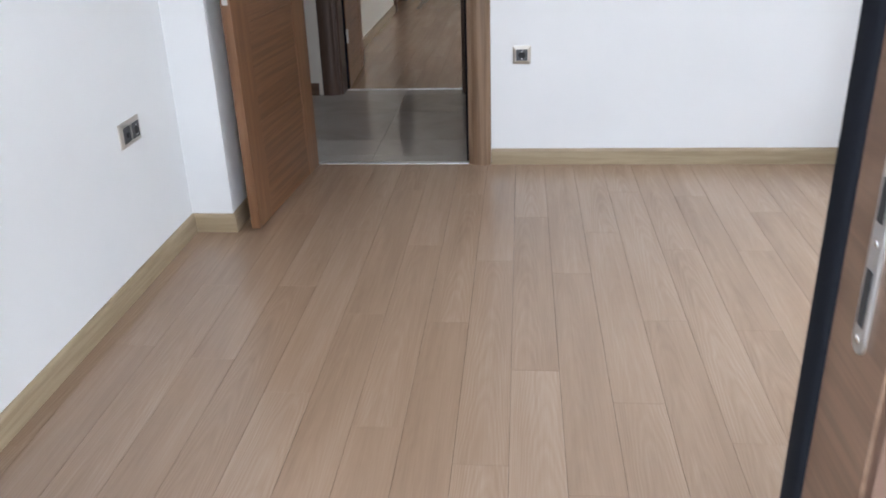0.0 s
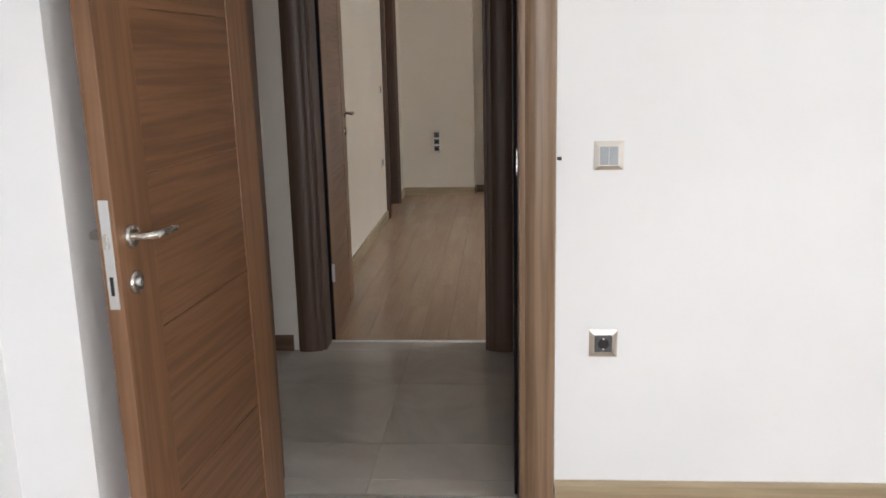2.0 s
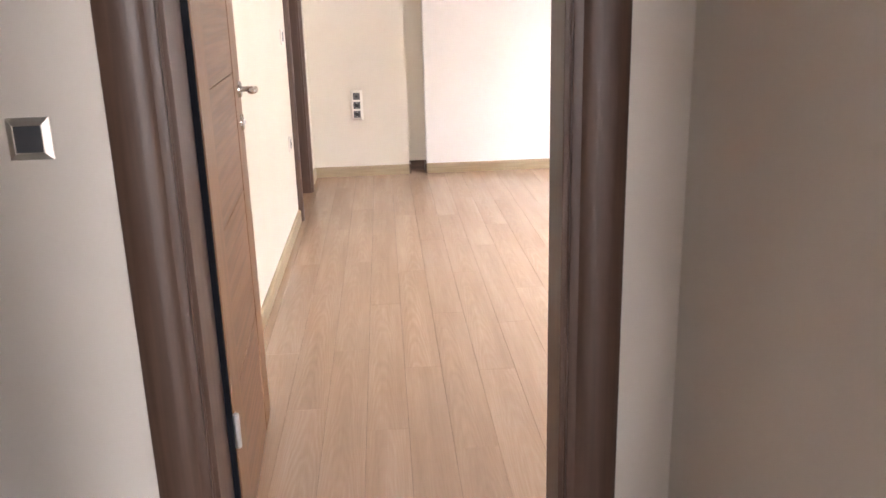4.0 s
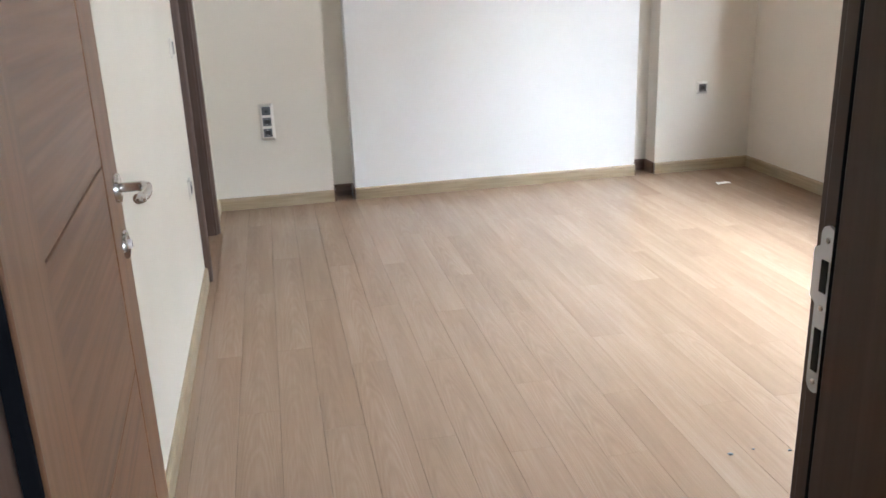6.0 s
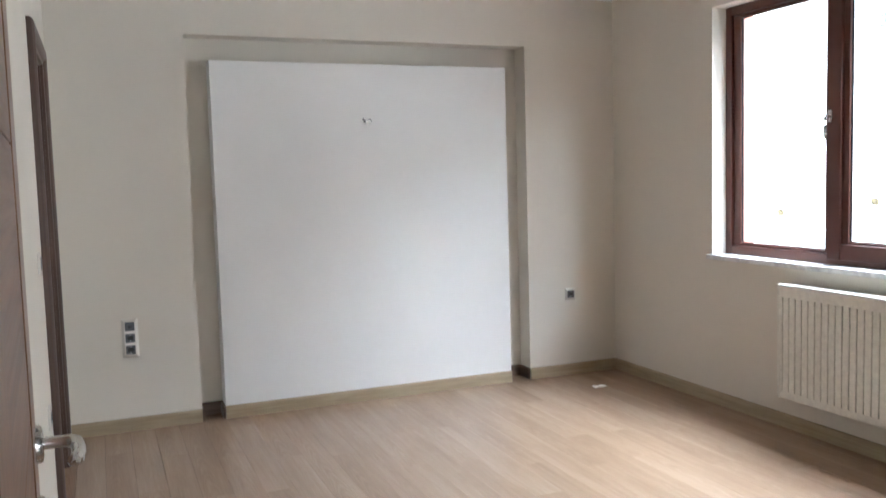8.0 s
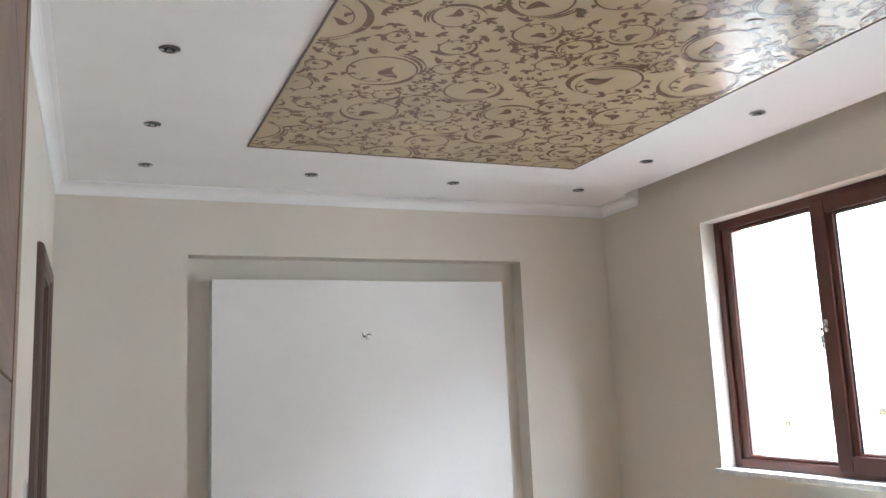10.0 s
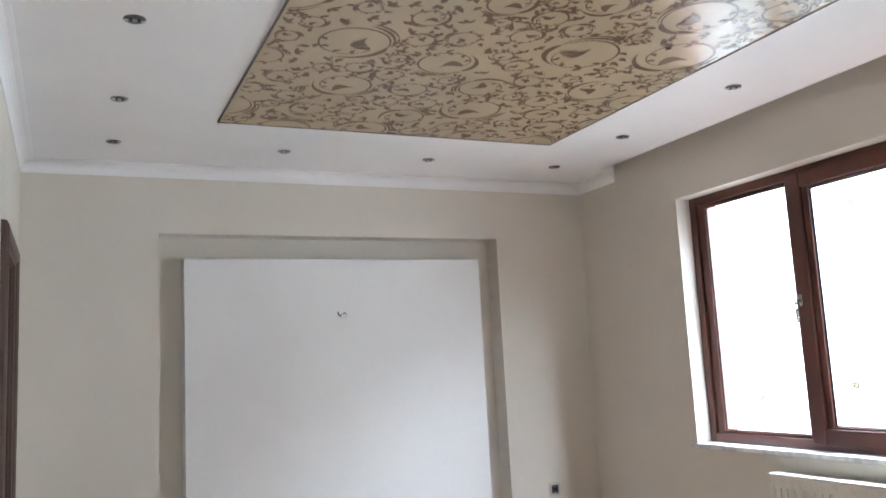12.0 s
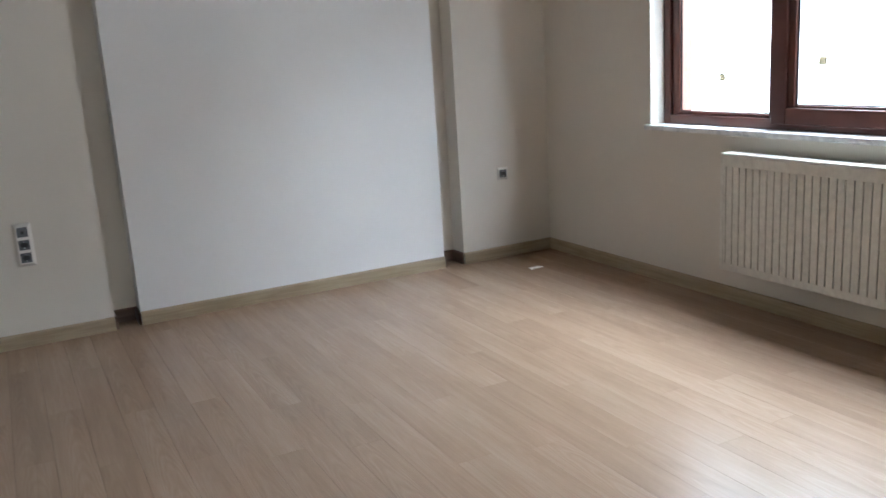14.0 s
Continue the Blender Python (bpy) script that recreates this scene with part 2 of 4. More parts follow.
def tile_mat():
    m, nt, b = base_mat("polished_tile", (0.48, 0.44, 0.39), 0.10)
    v = coords(nt, (1, 1, 1), 9.0)
    n = nd(nt, "ShaderNodeTexNoise", Scale=2.2, Detail=7.0, Roughness=0.62, Distortion=0.8)
    nt.links.new(v, n.inputs["Vector"])
    nt.links.new(ramp(nt, n.outputs[0], ((0.3, (0.355, 0.325, 0.288)), (0.55, (0.43, 0.394, 0.352)), (0.75, (0.475, 0.442, 0.40)))).outputs[0], b.inputs["Base Color"])
    mr = nd(nt, "ShaderNodeMapRange")
    mr.inputs[3].default_value, mr.inputs[4].default_value = 0.04, 0.11
    nt.links.new(n.outputs[0], mr.inputs[0])
    nt.links.new(mr.outputs[0], b.inputs["Roughness"])
    return m


def fabric_mat(name, color, rough):
    m, nt, b = base_mat(name, color, rough)
    v = coords(nt, (1, 1, 1))
    n = nd(nt, "ShaderNodeTexNoise", Scale=3.0, Detail=5.0)
    nt.links.new(v, n.inputs["Vector"])
    thread = nd(nt, "ShaderNodeTexNoise", Scale=160.0, Detail=2.0)
    nt.links.new(v, thread.inputs["Vector"])
    lo, hi = tuple(c * 0.9 for c in color), tuple(c * 1.08 for c in color)
    nt.links.new(ramp(nt, n.outputs[0], ((0.3, lo), (0.7, hi))).outputs[0], b.inputs["Base Color"])
    bump(nt, b, thread.outputs[0], 0.08, 0.0006)
    return m


def glass_mat():
    m = bpy.data.materials.new("window_glass")
    m.use_nodes = True
    nt = m.node_tree
    b = nt.nodes["Principled BSDF"]
    out = nt.nodes["Material Output"]
    clear = nt.nodes.new("ShaderNodeBsdfTransparent")
    clear.inputs[0].default_value = (0.97, 0.985, 0.98, 1)
    gloss = nt.nodes.new("ShaderNodeBsdfGlossy")
    gloss.inputs["Roughness"].default_value = 0.01
    mx = nt.nodes.new("ShaderNodeMixShader")
    mx.inputs[0].default_value = 0.07
    nt.links.new(clear.outputs[0], mx.inputs[1])
    nt.links.new(gloss.outputs[0], mx.inputs[2])
    nt.links.new(mx.outputs[0], out.inputs[0])
    nt.nodes.remove(b)
    return m


M_MARBLE, M_TILE, M_GLASS = marble_mat(), tile_mat(), glass_mat()
M_CLOTH = fabric_mat("glossy_ceiling_print_ground", (0.54, 0.43, 0.275), 0.25)
M_VINE = fabric_mat("glossy_ceiling_print_vine", (0.185, 0.120, 0.078), 0.26)

# ---------------------------------------------------------------- mesh helpers


def box(bm, x0, x1, y0, y1, z0, z1, bevel=0.0, seg=2):
    vs = [bm.verts.new((x, y, z)) for x in (x0, x1) for y in (y0, y1) for z in (z0, z1)]
    fs = [bm.faces.new([vs[i] for i in q]) for q in ((0, 1, 3, 2), (4, 6, 7, 5), (0, 4, 5, 1), (2, 3, 7, 6), (0, 2, 6, 4), (1, 5, 7, 3))]
    if bevel:
        es = list({e for f in fs for e in f.edges})
        bmesh.ops.bevel(bm, geom=es, offset=bevel, segments=seg, affect="EDGES", profile=0.5)
    return bm


def boxm(*a, **k):
    return box(bmesh.new(), *a, **k)


def lathe(bm, prof, m=None, n=24):
    """Solid of revolution about local z from (radius, height) pairs."""
    m = m or Matrix.Identity(4)
    rings = []
    for r, h in prof:
        if r <= 1e-6:
            rings.append([bm.verts.new(m @ Vector((0, 0, h)))])
        else:
            rings.append([bm.verts.new(m @ Vector((r * math.cos(2 * math.pi * i / n), r * math.sin(2 * math.pi * i / n), h))) for i in range(n)])
    for a, b in zip(rings, rings[1:]):
        for i in range(n):
            j = (i + 1) % n
            if len(a) == 1 and len(b) == 1:
                continue
            if len(a) == 1:
                bm.faces.new((a[0], b[i], b[j]))
            elif len(b) == 1:
                bm.faces.new((a[i], a[j], b[0]))
            else:
                bm.faces.new((a[i], a[j], b[j], b[i]))
    return bm


def tube(bm, pts, radii, n=12):
    """Round bar through points, with a radius at each."""
    pts = [Vector(p) for p in pts]
    rings = []
    for i, p in enumerate(pts):
        d = (pts[min(i + 1, len(pts) - 1)] - pts[max(i - 1, 0)]).normalized()
        q = d.to_track_quat("Z", "Y")
        r = radii[i] if isinstance(radii, (list, tuple)) else radii
        rings.append([bm.verts.new(p + q @ Vector((r * math.cos(2 * math.pi * k / n), r * math.sin(2 * math.pi * k / n), 0))) for k in range(n)])
    for a, b in zip(rings, rings[1:]):
        for k in range(n):
            bm.faces.new((a[k], a[(k + 1) % n], b[(k + 1) % n], b[k]))
    bm.faces.new(rings[0][::-1])
    bm.faces.new(rings[-1])
    return bm


def mesh_of(name, bm, mat, smooth=False):
    bmesh.ops.recalc_face_normals(bm, faces=bm.faces[:])
    me = bpy.data.meshes.new(name)
    bm.to_mesh(me)
    bm.free()
    if mat:
        me.materials.append(mat)
    if smooth:
        for p in me.polygons:
            p.use_smooth = True
        me.set_sharp_from_angle(angle=radians(35))
    return me


def part(name, bm, mat, parent, label="", smooth=False):
    ob = new(name, mesh_of(name, bm, mat, smooth))
    ob.parent = parent
    return tagged(ob, label)


def empty(name, m, label="", category="", group="", kind=""):
    e = new(name)
    e.empty_display_size = 0.1
    e.matrix_world = m
    return tagged(e, label, category, group, kind)


def solid(name, boxes, mat, label, category, kind="structure", bevel=0.0):
    bm = bmesh.new()
    for q in boxes:
        box(bm, *q, bevel=bevel)
    return tagged(new(name, mesh_of(name, bm, mat)), label, category, "", kind)


def strip(bm, stations):
    """Joins equal closed rings of points into a solid bar."""
    rings = [[bm.verts.new(p) for p in ring] for ring in stations]
    n = len(rings[0])
    for a, b in zip(rings, rings[1:]):
        for k in range(n):
            bm.faces.new((a[k], a[(k + 1) % n], b[(k + 1) % n], b[k]))
    bm.faces.new(rings[0][::-1])
    bm.faces.new(rings[-1])
    return bm


# ---------------------------------------------------------------- plan
XL_A, XR = -1.217, 2.605          # first room's left wall, outer wall
Y_A0, Y_A1 = -3.33, 0.0           # first room
Y_H0, Y_H1 = 0.14, 1.470          # hall
X_H0, X_H1 = -3.2, 0.03
XL_B = -1.20
Y_B0, Y_B1 = 1.655, 6.465          # bedroom
HC = 2.80
DOOR_H = 2.10
A_L, A_R = -0.970, -0.114         # doorway of the first room
B_L, B_R = -1.052, -0.230          # doorway of the bedroom
E_L, E_R = -0.50, 0.43            # doorway at the start
LIN = 0.03                        # lining thickness


def wall_x(name, x0, x1, y0, y1, holes, mat, label):
    """Wall along x with door or window holes (xa, xb, za, zb)."""
    qs, at = [], x0
    for xa, xb, za, zb in holes:
        qs.append((at, xa, y0, y1, 0, HC + 0.05))
        if za > 0:
            qs.append((xa, xb, y0, y1, 0, za))
        qs.append((xa, xb, y0, y1, zb, HC + 0.05))
        at = xb
    qs.append((at, x1, y0, y1, 0, HC + 0.05))
    return solid(name, qs, mat, label, "wall")


def wall_y(name, y0, y1, x0, x1, holes, mat, label, top=HC + 0.05):
    qs, at = [], y0
    for ya, yb, za, zb in holes:
        qs.append((x0, x1, at, ya, 0, top))
        if za > 0:
            qs.append((x0, x1, ya, yb, 0, za))
        qs.append((x0, x1, ya, yb, zb, top))
        at = yb
    qs.append((x0, x1, at, y1, 0, top))
    return solid(name, qs, mat, label, "wall")


def hole(l, r):
    return (l - LIN, r + LIN, 0, DOOR_H + LIN)


# first room
wall_y("wall_west_1", Y_A0, -0.885, XL_A - 0.15, XL_A, [], M_WALL_A, "smooth white painted wall of the first room")
solid("wall_chase_1", [(XL_A - 0.15, -1.043, -0.885, 0.0, 0, HC + 0.05)], M_WALL_A, "white boxed-out wall chase beside the open door", "wall")
wall_x("wall_north_1", XL_A - 0.15, XR, 0.0, 0.07, [hole(A_L, A_R)], M_WALL_A, "white painted wall with a doorway to the hall")
solid("wall_column_1", [(1.752, XR, -0.205, 0.0, 0, HC + 0.05)], M_WALL_A, "white painted column standing out of the wall", "column")
WIN_A = (-2.45, -0.95, 0.946, 2.472)
WIN_S = (0.85, 2.35, 0.946, 2.472)
wall_x("wall_south_1", XL_A - 0.15, XR, Y_A0 - 0.14, Y_A0, [hole(E_L, E_R), WIN_S], M_WALL_A, "white painted wall with a balcony doorway and window")
wall_y("wall_east_1", Y_A0 - 0.14, 0.07, XR, XR + 0.17, [WIN_A], M_WALL_A, "smooth white painted outer wall with a window")
# balcony behind the start
solid("wall_south_2", [(XL_A - 0.15, XR + 0.2, -5.35, -5.2, -0.2, 0.85)], M_WALL_A, "plain white balcony parapet", "parapet")
solid("wall_west_2", [(XL_A - 0.15, XL_A, -5.2, Y_A0 - 0.14, -0.2, HC)], M_WALL_A, "plain white balcony side wall", "wall")
# hall
wall_x("wall_south_3", X_H0 - 0.12, X_H1 + 0.12, 0.07, Y_H0, [hole(A_L, A_R)], M_WALL_H, "cream painted hall wall around a doorway")
wall_y("wall_east_3", Y_H0, Y_H1, X_H1, X_H1 + 0.12, [], M_WALL_H, "cream painted hall end wall")
wall_y("wall_west_3", Y_H0, Y_H1, X_H0 - 0.12, X_H0, [], M_WALL_H, "cream painted hall end wall")
wall_x("wall_north_3", X_H0 - 0.12, X_H1 + 0.12, Y_H1, Y_H1 + 0.09, [hole(B_L, B_R)], M_WALL_H, "cream painted hall wall around the bedroom doorway")
# bedroom
wall_x("wall_south_4", XL_B - 0.2, XR, Y_H1 + 0.09, Y_B0, [hole(B_L, B_R)], M_WALL_B, "cream painted bedroom wall around the doorway")
WD0, WD1 = 5.155, 5.895
wall_y("wall_west_4", Y_B0, Y_B1, XL_B - 0.2, XL_B, [(WD0 - LIN, WD1 + LIN, 0, DOOR_H + LIN)], M_WALL_B, "cream painted bedroom wall with a closed door")
WIN_B = (2.80, 5.375, 0.946, 2.472)
wall_y("wall_east_4", Y_H1 + 0.09, Y_B1 + 0.36, XR, XR + 0.17, [WIN_B], M_WALL_B, "cream painted outer wall with a large window", HC + 0.149)
# feature wall: channel 15 cm deep round a flush panel
N_L, N_R, N_T = -0.437, 1.873, 2.38
P_L, P_R, P_T = -0.293, 1.719, 2.23
solid("wall_north_4", [
    (XL_B - 0.2, N_L, Y_B1, Y_B1 + 0.15, 0, HC + 0.05),
    (N_R, XR, Y_B1, Y_B1 + 0.15, 0, HC + 0.05),
    (N_L, N_R, Y_B1, Y_B1 + 0.15, N_T, HC + 0.05),
    (XL_B - 0.2, XR, Y_B1 + 0.15, Y_B1 + 0.36, 0, HC + 0.05),
], M_WALL_B, "cream painted feature wall with a recessed channel", "wall")
solid("wall_panel_4", [(P_L, P_R, Y_B1 + 0.002, Y_B1 + 0.15, 0, P_T)], M_PANEL_B, "large white flush panel inside the recessed channel", "wall panel", bevel=0.003)

# outside skin of the building around both windows
bm = bmesh.new()
w = WIN_B
for q in ((1.56, w[0], 0, HC + 0.05), (w[1], 6.825, 0, HC + 0.05), (w[0], w[1], 0, w[2]), (w[0], w[1], w[3], HC + 0.05)):
    box(bm, XR + 0.172, XR + 0.33, q[0], q[1], q[2], q[3])
tagged(new("facade", mesh_of("facade", bm, M_PINK)), "pink rendered outer face of the wall", "facade", "", "structure")
# glowing sheet added for white daylight in the panes; it also lights the rooms
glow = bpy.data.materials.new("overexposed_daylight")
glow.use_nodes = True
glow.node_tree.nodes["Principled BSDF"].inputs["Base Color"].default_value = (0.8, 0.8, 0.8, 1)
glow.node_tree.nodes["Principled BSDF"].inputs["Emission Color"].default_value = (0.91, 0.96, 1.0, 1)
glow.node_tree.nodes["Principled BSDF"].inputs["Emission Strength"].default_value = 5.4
solid("backdrop", [(16.0, 16.2, -20, 40, -6, 26)], glow, "glowing sheet standing for bright distance outside the bedroom window", "backdrop")

solid("house_base", [(-4.0, XR + 0.33, -5.35, 7.2, -6.0, -0.21)], M_PINK, "pink rendered storey below the rooms", "building")
# ceilings
solid("ceiling_1", [(XL_A - 0.15, XR + 0.33, Y_A0 - 0.14, 0.07, HC, HC + 0.12)], M_CEIL, "flat white painted ceiling", "ceiling")
solid("ceiling_3", [(X_H0 - 0.12, X_H1 + 0.12, 0.07, Y_H1 + 0.09, HC, HC + 0.12)], M_CEIL, "flat white painted hall ceiling", "ceiling")
X_P = 2.478                        # edge of the lowered ceiling along the curtain pocket
solid("ceiling_4", [(XL_B - 0.2, X_P, Y_H1 + 0.09, Y_B1 + 0.36, HC, HC + 0.148), (X_P, XR, 6.0, Y_B1 + 0.36, HC, HC + 0.148),
                    (X_P, XR, Y_H1 + 0.09, Y_B0 + 0.04, HC, HC + 0.148), (XL_B - 0.2, XR + 0.33, Y_H1 + 0.09, Y_B1 + 0.36, HC + 0.149, HC + 0.25)], M_CEIL, "white plasterboard bedroom ceiling with a curtain pocket", "ceiling")
ground = solid("ground", [(-3000, 3000, -3000, 3000, -6.3, -6.0)], paint("pale_concrete_ground", (0.55, 0.53, 0.49), 0.9, 0.1), "pale concrete ground outside the house", "ground")

# cornice in the bedroom: a cove with small steps
COVE = [(0, 0), (0, -0.072), (0.006, -0.072), (0.008, -0.060)] + [
    (0.008 + 0.052 * (1 - math.cos(a)), -0.060 + 0.052 * math.sin(a)) for a in [math.radians(d) for d in (15, 30, 45, 60, 75, 90)]] + [(0.072, -0.006), (0.072, 0)]


def cornice(name, path):
    """Cove swept along wall corners; path holds (x, y, inward x, inward y)."""
    st = [[Vector((x + u * ix, y + u * iy, HC + v)) for u, v in COVE] for x, y, ix, iy in path]
    bm = strip(bmesh.new(), st)
    tagged(new(name, mesh_of(name, bm, M_CEIL)), "white plaster cove cornice under the ceiling", "cornice", "", "structure")


cornice("trim_cornice", [(XL_B, Y_B0, 1, 1), (XL_B, Y_B1, 1, -1), (XR, Y_B1, -1, -1), (XR, 6.0, -1, 0)])

# ---------------------------------------------------------------- skirting
SKIRT = [(0, 0), (0.015, 0), (0.015, 0.066), (0.012, 0.075), (0.006, 0.08), (0, 0.08)]


def skirting(name, x0, y0, x1, y1, nx, ny, mat, label, t0=0.0, t1=0.0):
    """A run of skirting from one corner to another; n points into the room, t mitres an end."""
    d = Vector((x1 - x0, y1 - y0, 0)).normalized()
    n = Vector((nx, ny, 0))
    a, b = Vector((x0, y0, 0)), Vector((x1, y1, 0))
    st = [[a + n * u + d * (u * t0) + Vector((0, 0, v)) for u, v in SKIRT], [b + n * u - d * (u * t1) + Vector((0, 0, v)) for u, v in SKIRT]]
    bm = strip(bmesh.new(), st)
    tagged(new(name, mesh_of(name, bm, mat)), label, "skirting board", "", "structure")


OAK = "pale oak laminate skirting board along the wall"
DRK = "dark walnut skirting board along the hall wall"
skirting("baseboard", XL_A, Y_A0, XL_A, -0.885, 1, 0, M_BASE, OAK, 0, 1)
skirting("baseboard", XL_A, -0.885, -1.043, -0.885, 0, -1, M_BASE, OAK, 1, -1)
skirting("baseboard", -1.043, -0.885, -1.043, -0.03, 1, 0, M_BASE, OAK, -1, 0)
skirting("baseboard", 0.002, 0, 1.752, 0, 0, -1, M_BASE, OAK, 0, 1)
skirting("baseboard", 1.752, 0, 1.752, -0.205, -1, 0, M_BASE, OAK, 1, -1)
skirting("baseboard", 1.752, -0.205, XR, -0.205, 0, -1, M_BASE, OAK, -1, 1)
skirting("baseboard", XR, -0.205, XR, Y_A0, -1, 0, M_BASE, OAK, 1, 0)
skirting("baseboard", XL_B, Y_B0, XL_B, WD0 - 0.093, 1, 0, M_BASE, OAK)
skirting("baseboard", XL_B, WD1 + 0.103, XL_B, Y_B1, 1, 0, M_BASE, OAK, 0, 1)
skirting("baseboard", XL_B, Y_B1, N_L, Y_B1, 0, -1, M_BASE, OAK, 1, 0)
skirting("baseboard", P_L, Y_B1 + 0.002, P_R, Y_B1 + 0.002, 0, -1, M_BASE, OAK)
skirting("baseboard", N_R, Y_B1, XR, Y_B1, 0, -1, M_BASE, OAK, 0, 1)
# these runs take the dark walnut material to carry the channel's shade
CHAN = "skirting inside the recessed channel, shade put into its dark colour"
for xa, xb in ((N_L, P_L), (P_R, N_R)):
    skirting("baseboard", xa, Y_B1 + 0.15, xb, Y_B1 + 0.15, 0, -1, M_BASE_H, CHAN, 1, 1)
    skirting("baseboard", xa, Y_B1 + 0.002, xa, Y_B1 + 0.15, 1, 0, M_BASE_H, CHAN, 0, 1)
    skirting("baseboard", xb, Y_B1 + 0.15, xb, Y_B1 + 0.004, -1, 0, M_BASE_H, CHAN, 1, 0)
skirting("baseboard", XR, Y_B1, XR, Y_B0, -1, 0, M_BASE, OAK, 1, 0)
skirting("baseboard", X_H0, Y_H1, B_L - 0.152, Y_H1, 0, -1, M_BASE_H, DRK)
skirting("baseboard", B_R + 0.127, Y_H1, X_H1, Y_H1, 0, -1, M_BASE_H, DRK, 0, 1)
skirting("baseboard", X_H1, Y_H1, X_H1, Y_H0, -1, 0, M_BASE_H, DRK, 1, 0)

# ---------------------------------------------------------------- doors
# casing section: u outward from the lining edge, v proud of the wall
CASING = [(0.0, 0.0), (0.0, 0.012), (0.006, 0.016), (0.014, 0.016), (0.018, 0.020), (0.026, 0.027), (0.040, 0.031), (0.060, 0.032), (0.074, 0.029), (0.083, 0.022), (0.086, 0.012), (0.086, 0.0)]


def casing_set(owner, w, h, yface, sign, wide, mat, label):
    """Two uprights and a head, mitred, on one face of the wall."""
    k = wide / 0.086
    off = 0.004

    def pt(px, pz, v):
        return Vector((px, yface + sign * v, pz))

    ring = lambda fx, fz: [pt(fx(u * k + off), fz(u * k + off), v) for u, v in CASING]
    legl = [ring(lambda u: -u, lambda u: 0.0), ring(lambda u: -u, lambda u: h + u)]
    legr = [ring(lambda u: w + u, lambda u: 0.0), ring(lambda u: w + u, lambda u: h + u)]
    head = [ring(lambda u: -u, lambda u: h + u + 0.0005), ring(lambda u: w + u, lambda u: h + u + 0.0005)]
    for st in (legl, legr, head):
        part("casing", strip(bmesh.new(), st), mat, owner, label, True)


def strike_plate(owner, x, y, z, face, short=False):
    """Long latch plate let into the lining, with rounded ends and two mortises."""
    bm = bmesh.new()
    hw, hh, n = 0.0115, 0.040 if short else 0.096, 10
    pts = [(hw * math.cos(a), hh - hw + hw * math.sin(a)) for a in [math.pi * i / n for i in range(n + 1)]]
    pts += [(-hw, 0.072), (-hw - 0.009, 0.067), (-hw - 0.009, 0.012), (-hw, 0.006)] if face else []
    pts += [(hw * math.cos(a), -hh + hw + hw * math.sin(a)) for a in [math.pi + math.pi * i / n for i in range(n + 1)]]
    sgn = -1
    rings = [[bm.verts.new((x + sgn * d, y - u, z + v)) for u, v in pts] for d in (0.0, 0.003)]
    bm.faces.new(rings[0])
    bm.faces.new(rings[1][::-1])
    for i in range(len(pts)):
        j = (i + 1) % len(pts)
        bm.faces.new((rings[0][i], rings[0][j], rings[1][j], rings[1][i]))
    p = part("strike_plate", bm, M_STEEL, owner, "satin steel strike plate")
    for z0, z1 in ((-0.016, 0.016),) if short else ((0.022, 0.058), (-0.070, -0.020)):
        part("mortise", boxm(x - 0.0042, x - 0.0032, y - 0.0055, y + 0.0055, z + z0, z + z1), M_BLACK, p)
    for zz in (0.028, -0.028) if short else (0.080, 0.004, -0.083):
        part("screw", lathe(bmesh.new(), [(0, 0.0012), (0.003, 0.001), (0.0036, 0)], Matrix.Translation((x - 0.003, y, z + zz)) @ Euler((0, -math.pi / 2, 0)).to_matrix().to_4x4(), 10), M_CHROME, p)


